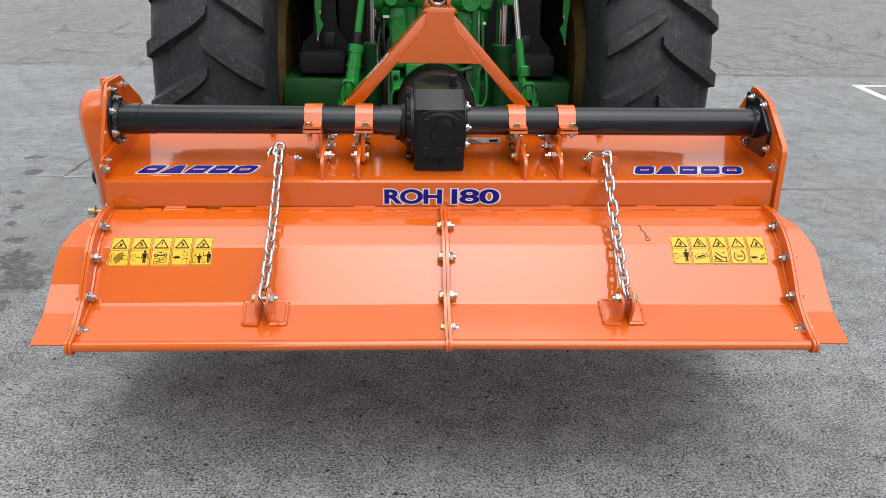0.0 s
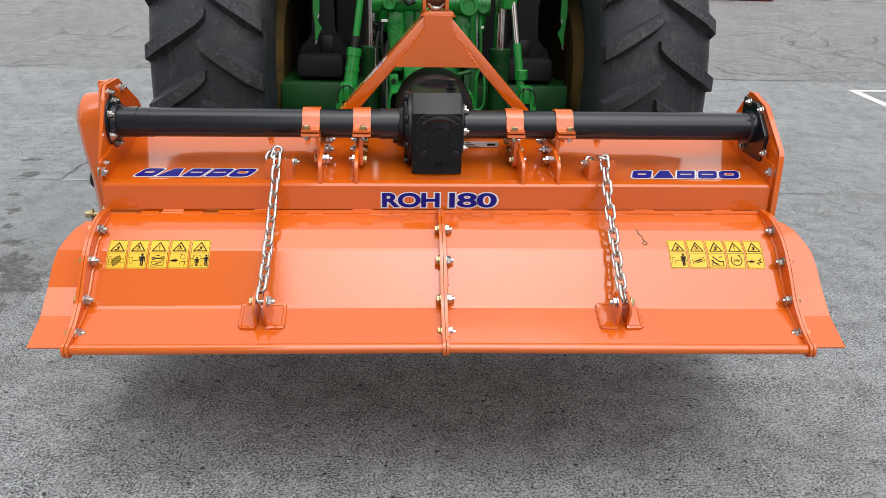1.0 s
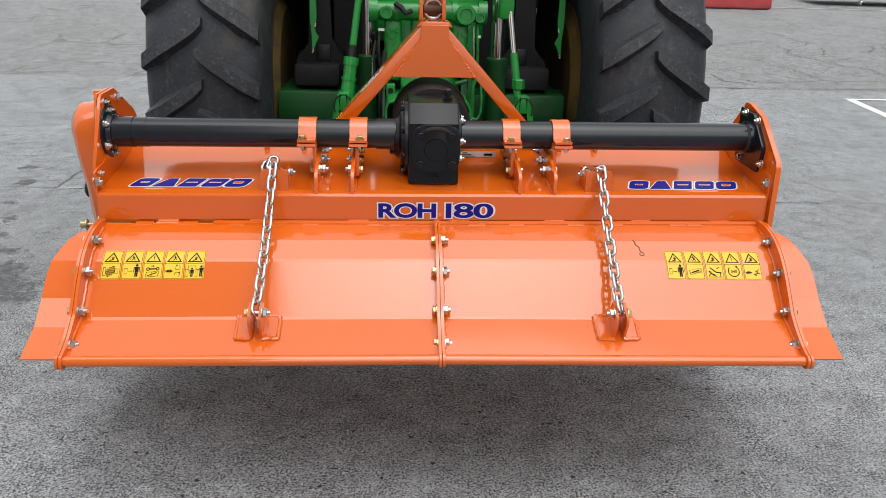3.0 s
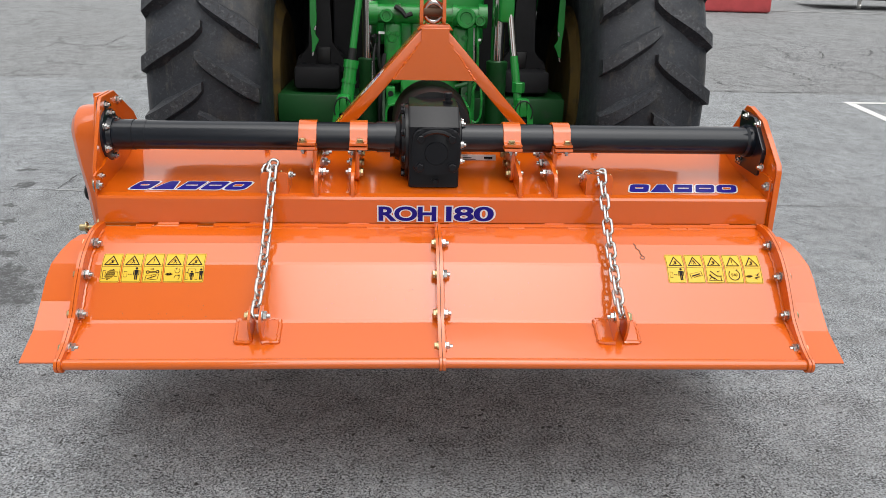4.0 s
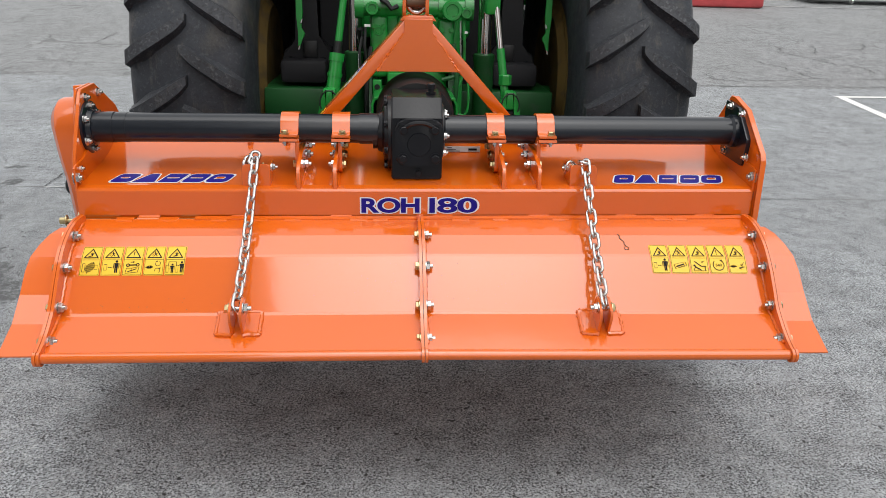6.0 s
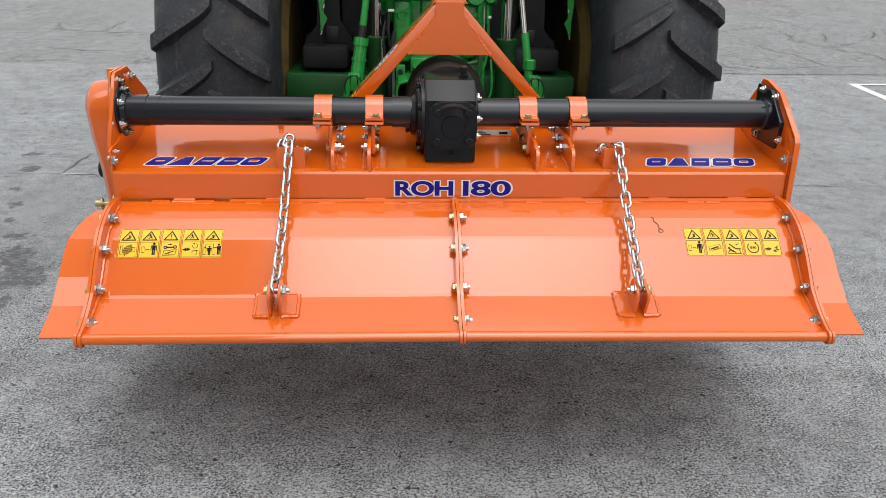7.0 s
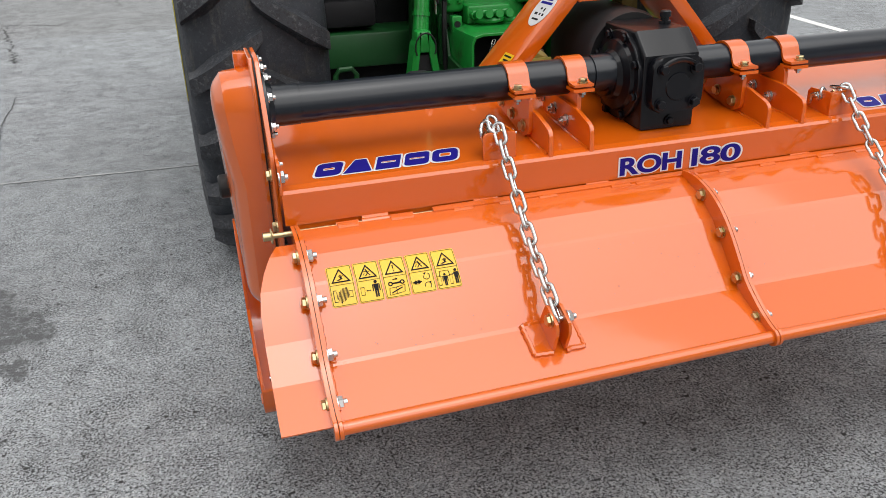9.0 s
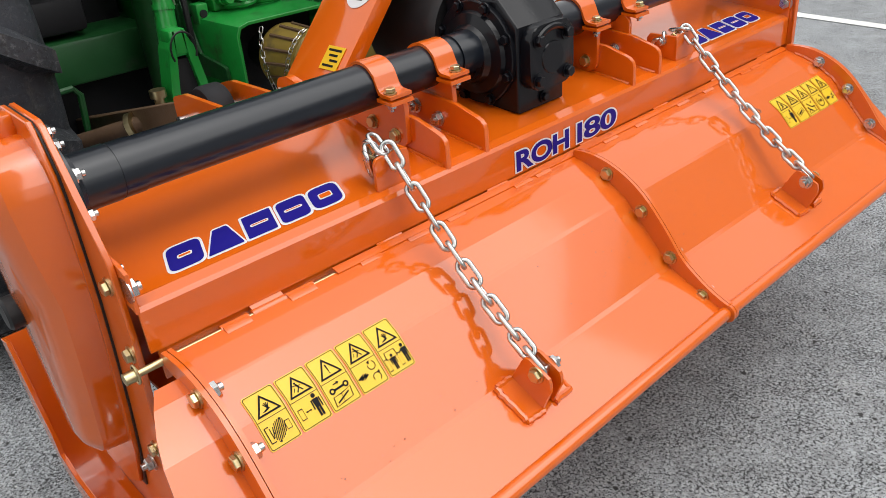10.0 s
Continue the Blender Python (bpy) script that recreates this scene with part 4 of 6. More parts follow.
# ---- lower and upper chain lugs, chains ----
def lower_lug(xc, side):
    """Two angle brackets back to back, welded on the shield, with a bolt through."""
    b = bmesh.new()
    s0, s1 = s_at(-0.253), s_at(-0.314)
    mid = (s0 + s1) / 2
    for k in (-1, 1):
        pts = [(k * 0.012, s0, 0.0), (k * 0.048, s0, 0.0), (k * 0.048, s1, 0.0), (k * 0.012, s1, 0.0)]
        lo = [b.verts.new(on_shield(xc + p[0], p[1], 0.0005)) for p in pts]
        hi = [b.verts.new(on_shield(xc + p[0] * (0.97 if abs(p[0]) > 0.02 else 1), p[1], 0.006)) for p in pts]
        b.faces.new(lo)
        b.faces.new(hi)
        for i in range(4):
            b.faces.new((lo[i], lo[(i + 1) % 4], hi[(i + 1) % 4], hi[i]))
        up = [(s0, 0.003), (s1, 0.003), (s1 - 0.002, 0.048), (mid + 0.026, 0.060), (mid + 0.020, 0.066), (mid - 0.022, 0.067), (mid - 0.030, 0.062), (s0 + 0.002, 0.050)]
        a = [b.verts.new(on_shield(xc + k * 0.0095, s, 0) + (on_shield(0, mid, 1) - on_shield(0, mid, 0)) * h) for s, h in up]
        c = [b.verts.new(on_shield(xc + k * 0.0155, s, 0) + (on_shield(0, mid, 1) - on_shield(0, mid, 0)) * h) for s, h in up]
        b.faces.new(a)
        b.faces.new(c)
        for i in range(len(up)):
            b.faces.new((a[i], a[(i + 1) % len(up)], c[(i + 1) % len(up)], c[i]))
    lug = part("chain_lug", b, ORANGE, shield, "welded orange chain lug")
    at = on_shield(0, mid, 0) + (on_shield(0, mid, 1) - on_shield(0, mid, 0)) * 0.056
    rnd = random.Random(int(xc * 100))
    for k in (-1, 1):
        w = bmesh.new()
        ring = [(k * 0.016, s0 - 0.001), (k * 0.0495, s0 - 0.001), (k * 0.050, s1), (k * 0.012, s1 + 0.002)]
        pts = []
        for (xa, sa), (xb, sb) in zip(ring, ring[1:]):
            pts += [on_shield(xc + xa + (xb - xa) * i / 10 + rnd.uniform(-0.0016, 0.0016), sa + (sb - sa) * i / 10 + rnd.uniform(-0.0012, 0.0012), 0.0025) for i in range(11)]
        pipe(w, pts, 0.0056, 7)
        part("weld", w, ORANGE, shield)
    fasten(NUT, (xc + side * 0.0155, at.y, at.z), (side, 0, 0), shield)
    fasten(HEAD, (xc - side * 0.0155, at.y, at.z), (-side, 0, 0), shield, "bolt_head")
    b = bmesh.new()
    cyl(b, (xc - 0.015, at.y, at.z), (xc + 0.015, at.y, at.z), 0.005, seg=12)
    part("bolt_shank", b, ZINC, shield)
    return Vector((xc, at.y, at.z))


def upper_lug(xc, side):
    """A folded plate standing on the deck's edge."""
    b = bmesh.new()
    front = rounded([(xc - 0.036, 0.721), (xc - 0.036, 0.784), (xc + 0.036, 0.784), (xc + 0.036, 0.721)], 0.012)
    prism(b, front, "y", 0.018, 0.024, 0.001, 1)
    xs = sorted((xc + side * 0.030, xc + side * 0.036))
    prism(b, [(0.020, 0.725), (0.020, 0.782), (0.088, 0.782), (0.096, 0.772), (0.096, 0.734)], "x", xs[0], xs[1], 0.001, 1)
    ob = part("chain_anchor", b, ORANGE, tiller, "folded orange chain anchor plate")
    b = bmesh.new()
    cyl(b, (xc - side * 0.012, 0.055, 0.768), (xc + side * 0.044, 0.055, 0.768), 0.006, seg=12)
    part("anchor_bolt", b, ZINC, ob)
    fasten(SMALL_NUT, (xc + side * 0.036, 0.055, 0.768), (side, 0, 0), ob)
    return ob


bm = bmesh.new()
PITCH, WIRE = 0.0395, 0.0042
half, rad = PITCH / 2 - 0.0105 + WIRE, 0.0108
loop = [(half + rad * math.cos(a), rad * math.sin(a), 0) for a in [math.radians(d) for d in range(-90, 91, 18)]]
loop += [(-half + rad * math.cos(a), rad * math.sin(a), 0) for a in [math.radians(d) for d in range(90, 271, 18)]]
pipe(bm, loop, WIRE, 8, closed=True)
LINK = part("link", bm, GALV, sharp=80)
MASTERS.append(LINK)


def chain(name, start, end, sag, count, extra, label):
    """A galvanised chain from the anchor to the lug, sagging a little, with loose links at the anchor."""
    b = bmesh.new()
    pipe(b, loop, WIRE, 8, closed=True)
    first = part(name, b, GALV, tiller, label, 80)
    pts = []
    for i in range(count + 1):
        t = i / count
        p = Vector(start).lerp(Vector(end), t)
        p.z -= sag * 4 * t * (1 - t)
        pts.append(p)
    rnd = random.Random(count)
    poses = []
    for i in range(count):
        a, c = pts[i], pts[i + 1]
        d = (c - a).normalized()
        q = d.to_track_quat("X", "Z").to_matrix().to_4x4()
        poses.append(Matrix.Translation((a + c) / 2) @ q @ Matrix.Rotation(math.radians(38 + 90 * (i % 2) + rnd.uniform(-9, 9)), 4, "X"))
    poses += extra
    first.matrix_basis = poses[0]
    inv = poses[0].inverted()
    for m in poses[1:]:
        again("link", LINK, inv @ m, first)
    return first


low_l = lower_lug(-0.452, 1)
low_r = lower_lug(0.4225, -1)
upper_lug(-0.441, 1)
upper_lug(0.428, -1)
chain("lifting_chain", (-0.443, 0.026, 0.797), low_l + Vector((0.0, 0.006, 0.006)), 0.022, 12, [
    pose(-0.447, 0.042, 0.795, 20, -30, 80), pose(-0.458, 0.055, 0.775, 70, 55, 30), pose(-0.448, 0.055, 0.781, 0, 60, 20), pose(-0.466, 0.050, 0.766, 60, 65, 40)], "galvanised steel lifting chain")
chain("lifting_chain", (0.432, 0.026, 0.793), low_r + Vector((0.0, 0.006, 0.006)), 0.018, 12, [
    pose(0.428, 0.034, 0.788, 15, 10, 85), pose(0.408, 0.058, 0.766, 80, 40, 20), pose(0.396, 0.070, 0.750, 20, 60, 40)], "galvanised steel lifting chain")
bm = bmesh.new()
pipe(bm, [(0.395 + 0.0042 * k, 0.045 + 0.011 * math.cos(1.3 * k), 0.768 + 0.011 * math.sin(1.3 * k)) for k in range(18)], 0.0025, 6)
part("anchor_spring", bm, BRASSY, tiller, "coiled yellow-plated spring")
bm = bmesh.new()
pipe(bm, [(-0.466 + 0.0036 * k, 0.050 + 0.010 * math.cos(1.3 * k), 0.770 + 0.010 * math.sin(1.3 * k)) for k in range(14)], 0.0025, 6)
part("anchor_spring", bm, BRASSY, tiller, "coiled yellow-plated spring")

# ---- labels ----
def flat(bm, polys):
    for pts in polys:
        bm.faces.new([bm.verts.new((p[0], p[1], 0)) for p in pts])


def ring(pts, inner):
    """Quads between an outline and the same outline drawn inwards."""
    n = len(pts)
    return [(pts[i], pts[(i + 1) % n], inner[(i + 1) % n], inner[i]) for i in range(n)]


def inset(pts, d):
    cx, cy = sum(p[0] for p in pts) / len(pts), sum(p[1] for p in pts) / len(pts)
    out = []
    for x, y in pts:
        v = Vector((cx - x, cy - y))
        out.append((x + v.x / v.length * d, y + v.y / v.length * d))
    return out


def on_face(bm, x0, s0, h):
    """Lays a flat drawing (u to the right, v down) on the shield, cut where the shield bends."""
    for st in STEP[1:-1]:
        v = st - s0
        bmesh.ops.bisect_plane(bm, geom=bm.verts[:] + bm.edges[:] + bm.faces[:], plane_co=(0, v, 0), plane_no=(0, 1, 0))
    for p in bm.verts:
        p.co = on_shield(x0 + p.co.x, s0 + p.co.y, h)


def circle(x, y, r, n=20):
    return [(x + r * math.cos(2 * math.pi * i / n), y + r * math.sin(2 * math.pi * i / n)) for i in range(n)]


def rect(x0, y0, x1, y1):
    return [(x0, y0), (x1, y0), (x1, y1), (x0, y1)]


def bar(x0, y0, x1, y1, w):
    d = Vector((x1 - x0, y1 - y0)).normalized() * (w / 2)
    return [(x0 - d.y, y0 + d.x), (x1 - d.y, y1 + d.x), (x1 + d.y, y1 - d.x), (x0 + d.y, y0 - d.x)]


W, HGT = 0.0475, 0.082
def person(x, v, k=1.0, reach=0.0):
    """A small standing figure, feet at v."""
    out = [circle(x, v - 0.0285 * k, 0.0031 * k, 12), [(x - 0.0045 * k, v - 0.0245 * k), (x + 0.0045 * k, v - 0.0245 * k), (x + 0.0036 * k, v - 0.012 * k), (x - 0.0036 * k, v - 0.012 * k)]]
    out += [rect(x - 0.0035 * k, v - 0.0125 * k, x - 0.0004 * k, v), rect(x + 0.0004 * k, v - 0.0125 * k, x + 0.0035 * k, v)]
    if reach:
        out += [bar(x - 0.002 * k, v - 0.023 * k, x - reach, v - 0.019 * k, 0.0022 * k), bar(x + 0.005 * k, v - 0.024 * k, x + 0.0058 * k, v - 0.012 * k, 0.0019 * k)]
    else:
        out += [bar(x - 0.0057 * k, v - 0.024 * k, x - 0.0062 * k, v - 0.011 * k, 0.0019 * k), bar(x + 0.0057 * k, v - 0.024 * k, x + 0.0062 * k, v - 0.011 * k, 0.0019 * k)]
    return out


def arrow(x0, y0, x1, y1, w=0.0013, head=0.0032):
    d = Vector((x1 - x0, y1 - y0)).normalized()
    q = Vector((-d.y, d.x)) * head * 0.6
    e = Vector((x1, y1)) - d * head
    return [bar(x0, y0, e.x, e.y, w), [(x1, y1), (e.x + q.x, e.y + q.y), (e.x - q.x, e.y - q.y)]]


def frame_of(pts, k=0.0012):
    return ring(pts, inset(pts, k))


def arc(x, y, r, a0, a1, w=0.0012, n=14):
    p = [(x + (r + w / 2) * math.cos(radians(a0 + (a1 - a0) * i / n)), y + (r + w / 2) * math.sin(radians(a0 + (a1 - a0) * i / n))) for i in range(n + 1)]
    q = [(x + (r - w / 2) * math.cos(radians(a0 + (a1 - a0) * i / n)), y + (r - w / 2) * math.sin(radians(a0 + (a1 - a0) * i / n))) for i in range(n + 1)]
    return [(p[i], p[i + 1], q[i + 1], q[i]) for i in range(n)]


def hatch(x, y, a, b, count):
    """Slanted strokes filling an oval."""
    out = []
    for i in range(count):
        u = -0.85 + 1.7 * i / (count - 1)
        h = b * math.sqrt(1 - u * u)
        out.append(bar(x + a * u - 0.3 * h, y + h, x + a * u + 0.3 * h, y - h, 0.00125))
    return out


BOOK = frame_of([(0.009, 0.0625), (0.023, 0.0615), (0.040, 0.0590), (0.0375, 0.0735), (0.022, 0.0755), (0.007, 0.0765)], 0.0014)
SYMBOLS = {
    "plates": hatch(0.024, 0.060, 0.0105, 0.0135, 8) + frame_of(rect(0.015, 0.0580, 0.034, 0.0620), 0.0011) + frame_of(rect(0.034, 0.0535, 0.0415, 0.0665), 0.0011) + [bar(0.006, 0.050, 0.006, 0.072, 0.0013), bar(0.006, 0.050, 0.012, 0.050, 0.0013), bar(0.006, 0.072, 0.013, 0.072, 0.0013), bar(0.012, 0.053, 0.012, 0.068, 0.0011)] + arrow(0.029, 0.0475, 0.033, 0.0475) + arrow(0.020, 0.0745, 0.016, 0.0745),
    "distance": frame_of(rect(0.006, 0.052, 0.0135, 0.068), 0.0013) + arrow(0.020, 0.060, 0.0155, 0.060, 0.0012, 0.0028) + arrow(0.020, 0.060, 0.0255, 0.060, 0.0012, 0.0028) + person(0.0355, 0.0745, 1.05),
    "book": arrow(0.018, 0.0465, 0.028, 0.0460, 0.0017, 0.0042) + ring(circle(0.0125, 0.0545, 0.0046, 14), circle(0.0125, 0.0545, 0.0022, 14)) + ring(circle(0.0355, 0.0535, 0.0046, 14), circle(0.0355, 0.0535, 0.0022, 14)) + [bar(0.0165, 0.0544, 0.0318, 0.0537, 0.0032)] + BOOK + [bar(0.0225, 0.0625, 0.022, 0.0745, 0.0009), bar(0.012, 0.0725, 0.034, 0.0640, 0.0022)],
    "rotor": hatch(0.0135, 0.060, 0.0075, 0.0045, 6) + [bar(0.004, 0.060, 0.022, 0.060, 0.0022), circle(0.0105, 0.060, 0.003, 10), circle(0.0165, 0.060, 0.003, 10)] + arc(0.033, 0.0505, 0.0062, -60, 200) + arc(0.033, 0.0690, 0.0062, -200, 60) + [[(0.0275, 0.0440), (0.0330, 0.0425), (0.0305, 0.0480)], [(0.0395, 0.0655), (0.0355, 0.0625), (0.0405, 0.0610)]],
    "between": frame_of([(0.0085, 0.0455), (0.0270, 0.0455), (0.0285, 0.0575), (0.0070, 0.0575)], 0.0014) + frame_of(rect(0.0035, 0.0545, 0.0095, 0.0745), 0.0013) + frame_of(rect(0.0265, 0.0545, 0.0320, 0.0745), 0.0013) + person(0.0178, 0.0755, 0.78) + [bar(0.0125, 0.058, 0.023, 0.058, 0.0022)] + person(0.0400, 0.0745, 0.95, 0.0085),
    "bench": frame_of([(0.007, 0.0575), (0.038, 0.0500), (0.0415, 0.0615), (0.010, 0.0695)], 0.0014) + [bar(0.013, 0.0635, 0.034, 0.0565, 0.0034), bar(0.018, 0.0665, 0.037, 0.0600, 0.0013)],
    "fall": [bar(0.012, 0.0490, 0.028, 0.0625, 0.0026), bar(0.028, 0.0625, 0.041, 0.0625, 0.0026), bar(0.038, 0.0635, 0.038, 0.0745, 0.0017), bar(0.006, 0.0750, 0.042, 0.0750, 0.0013), circle(0.0105, 0.0605, 0.0028, 10), bar(0.012, 0.063, 0.022, 0.071, 0.0034), bar(0.020, 0.067, 0.027, 0.0735, 0.0021), bar(0.013, 0.0655, 0.007, 0.0725, 0.0019)] + arrow(0.038, 0.0480, 0.029, 0.0520, 0.0013, 0.004),
    "speed": arc(0.024, 0.059, 0.0142, -60, 225, 0.0022, 30) + [[(0.0335, 0.0500), (0.0280, 0.0455), (0.0345, 0.0440)]],
    "hook": hatch(0.0125, 0.0625, 0.0065, 0.0042, 6) + [bar(0.004, 0.0625, 0.021, 0.0625, 0.0024), bar(0.026, 0.0670, 0.041, 0.0640, 0.0022), bar(0.026, 0.0670, 0.033, 0.0705, 0.0019), bar(0.030, 0.0580, 0.037, 0.0625, 0.0016)] + arrow(0.041, 0.0520, 0.034, 0.0600, 0.0013, 0.004),
}


def inside_triangle(kind, k):
    """The small drawing in a label's triangle."""
    m = W / 2
    if kind in ("book", "speed"):
        return [[(m - 0.0012, 0.0165), (m + 0.0012, 0.0165), (m + 0.0006, 0.0272), (m - 0.0006, 0.0272)], circle(m, 0.0299, 0.0011, 8)]
    if k in (1, 3):
        return [circle(m - 0.001, 0.0178, 0.0016, 8), bar(m - 0.0005, 0.0195, m + 0.0015, 0.0255, 0.0028), bar(m + 0.0015, 0.0250, m - 0.0035, 0.0312, 0.0017), bar(m + 0.0015, 0.0250, m + 0.0055, 0.0308, 0.0017), bar(m - 0.0055, 0.0205, m + 0.0050, 0.0235, 0.0013), bar(m - 0.0075, 0.0290, m - 0.0045, 0.0245, 0.0011)]
    return [[(m - 0.0085, 0.0310), (m + 0.0020, 0.0270), (m + 0.0045, 0.0290), (m - 0.0040, 0.0318)]] + [bar(m + 0.0010, 0.0285, m + 0.0010 + 0.006 * math.cos(g), 0.0285 + 0.009 * math.sin(g), 0.0013) for g in (-2.2, -1.75, -1.3, -0.85)]


def warning_strip(x0, s0, kinds, lean, label):
    """Five yellow warning labels in a row, each with a triangle over a symbol."""
    row = tagged(new("warning_strip"), label)
    row.parent = tiller
    for k, kind in enumerate(kinds):
        xa = x0 + k * 0.0505
        edge = rounded([(0, 0), (W, 0), (W, HGT), (0, HGT)], 0.004, 3)
        b = bmesh.new()
        flat(b, [edge])
        on_face(b, xa, s0, 0.0012)
        lab = part("warning_label", b, DECAL_YELLOW, row)
        b = bmesh.new()
        rim = rounded([(0.0015, 0.0015), (W - 0.0015, 0.0015), (W - 0.0015, HGT - 0.0015), (0.0015, HGT - 0.0015)], 0.003, 2)
        rin = rounded([(0.0023, 0.0023), (W - 0.0023, 0.0023), (W - 0.0023, HGT - 0.0023), (0.0023, HGT - 0.0023)], 0.0025, 2)
        flat(b, ring(rim, rin))
        flat(b, [rect(0.002, 0.0395, W - 0.002, 0.0403)])
        tri = [(W / 2, 0.006), (W - 0.0055, 0.0355), (0.0055, 0.0355)]
        flat(b, ring(tri, inset(tri, 0.0050)))
        flat(b, inside_triangle(kind, k))
        flat(b, SYMBOLS[kind])
        on_face(b, xa, s0, 0.0019)
        part("symbol", b, DECAL_BLACK, lab)
    return row


S_TOP = s_at(-0.125)
warning_strip(-0.846, S_TOP, ("plates", "distance", "book", "rotor", "between"), 0, "row of five yellow warning labels with black symbols")
warn_r = warning_strip(0.577, S_TOP - 0.002, ("distance", "bench", "fall", "speed", "hook"), 0, "row of five yellow warning labels with black symbols")


def lettering(text, size, mat, parent, m, name, offset=0.0, extrude=0.0006, stretch=1.0, shear=0.0, label="", spacing=1.0):
    """Words as a mesh, from the built-in font."""
    c = bpy.data.curves.new(name, "FONT")
    c.body, c.size, c.extrude, c.offset, c.shear, c.space_character = text, size, extrude, offset, shear, spacing
    c.align_x = "CENTER"
    c.resolution_u = 6
    tmp = new("lettering_source", c)
    me = bpy.data.meshes.new_from_object(tmp)
    bpy.data.objects.remove(tmp)
    bpy.data.curves.remove(c)
    me.materials.clear()
    me.materials.append(mat)
    ob = new(name, me)
    ob.parent = parent
    ob.matrix_basis = m @ Matrix.Diagonal((stretch, 1, 1, 1))
    if label:
        tagged(ob, label)
    return ob


# number on the speed label
mid = on_shield(0.577 + 3 * 0.0505 + 0.024, S_TOP + 0.061, 0.002)
drop = (on_shield(0, S_TOP + 0.06, 0) - on_shield(0, S_TOP + 0.05, 0)).normalized()
face = Matrix(((1, 0, 0), (0, -drop.y, -drop.z), (0, -drop.z, drop.y))).transposed().to_4x4()
face = Matrix.Translation(mid) @ Matrix(((1, 0, 0, 0), (0, -drop.y, drop.z, 0), (0, -drop.z, -drop.y, 0), (0, 0, 0, 1)))
lettering("540", 0.011, DECAL_BLACK, warn_r, face, "number", extrude=0.0002)

# model code on the deck's rear face: blue letters with a white edge
def word(text, x0, x1, z0, z1, spacing=0.96, bold=0.035):
    """A bold word filling a box on the deck's rear face."""
    plane = Matrix.Translation((0, -0.0012, 0)) @ pose(0, 0, 0, 90, 0, 0)
    blue = lettering(text, 1.0, DECAL_BLUE, tiller, plane, "blue_letters", bold, 0.0, spacing=spacing)
    lo = [min(v.co[k] for v in blue.data.vertices) for k in (0, 1)]
    hi = [max(v.co[k] for v in blue.data.vertices) for k in (0, 1)]
    kx, kz = (x1 - x0) / (hi[0] - lo[0]), (z1 - z0) / (hi[1] - lo[1])
    white = lettering(text, 1.0, DECAL_WHITE, tiller, plane, "model_lettering", bold + 0.0027 / kz, 0.0, label="bold blue model lettering with a white outline", spacing=spacing)
    for ob, up in ((blue, 0.0006), (white, 0.0)):
        for v in ob.data.vertices:
            v.co = (x0 + (v.co.x - lo[0]) * kx, z0 + (v.co.y - lo[1]) * kz, up)
    blue.parent = white
    blue.matrix_basis = Matrix.Identity(4)


word("ROH", -0.1715 + 0.0035, -0.0135, 0.6575, 0.6985)
word("1", 0.0125, 0.0275, 0.6575, 0.6985)
word("80", 0.0335, 0.1415, 0.6575, 0.6985, 0.97, 0.025)

# maker's mark on the deck top: five slanted blue blocks with a white edge
def maker_mark(x0, x1):
    mark = tagged(new("maker_mark"), "slanted dark blue maker's mark with a white outline on the deck")
    mark.parent = tiller
    a, b = Vector((0, 0.026, 0.7275)), Vector((0, 0.232, 0.7545))
    d = (b - a).normalized()
    nrm = Vector((0, -d.z, d.y))
    w = (x1 - x0 - 0.02) / 5
    v0, v1, lean = 0.014, 0.072, 0.02

    def lay(name, pts, h, mat):
        bb = bmesh.new()
        bb.faces.new([bb.verts.new(a + d * v + nrm * h + Vector((x, 0, 0))) for x, v in pts])
        part(name, bb, mat, mark)

    def slant(xa, ua, ub, va, vb, grow, r, wedge=0.0):
        """A leaning block inside one cell; wedge draws its top in to a point."""
        za, zb = v0 + (v1 - v0) * va - grow, v0 + (v1 - v0) * vb + grow
        la, lb = lean * (za - v0) / (v1 - v0), lean * (zb - v0) / (v1 - v0)
        xs, xe = xa + w * ua - grow, xa + w * ub + grow
        pull = (xe - xs) * wedge / 2
        return rounded([(xs + la, za), (xe + la, za), (xe + lb - pull, zb), (xs + lb + pull, zb)], r, 4)

    # cell by cell: outer block, its wedge, its corner radius, and the slit cut out of it
    cells = (
        (0.06, 0.93, 0.0, 0.014, ((0.30, 0.68, 0.42, 0.58),)),
        (0.02, 0.98, 0.60, 0.003, ()),
        (0.10, 0.92, 0.0, 0.003, ((0.25, 0.77, 0.44, 0.56),)),
        (0.08, 0.94, 0.0, 0.012, ((0.24, 0.78, 0.44, 0.56),)),
        (0.05, 0.97, 0.0, 0.018, ((0.30, 0.72, 0.36, 0.64),)),
    )
    for k, (ua, ub, wedge, r, slits) in enumerate(cells):
        xa = x0 + k * w
        lay("white_edge", slant(xa, ua, ub, 0, 1, 0.0042, r + 0.002, wedge), 0.0008, DECAL_WHITE)
        lay("blue_block", slant(xa, ua, ub, 0, 1, 0.0, r, wedge), 0.0014, DECAL_BLUE)
        for sa, sb, va, vb in slits:
            lay("white_slit", slant(xa, sa, sb, va, vb, 0.0, 0.004), 0.0020, DECAL_WHITE)
            lay("orange_slit", slant(xa, sa, sb, va, vb, -0.0024, 0.003), 0.0026, ORANGE)


maker_mark(-0.832, -0.505)
maker_mark(0.515, 0.845)
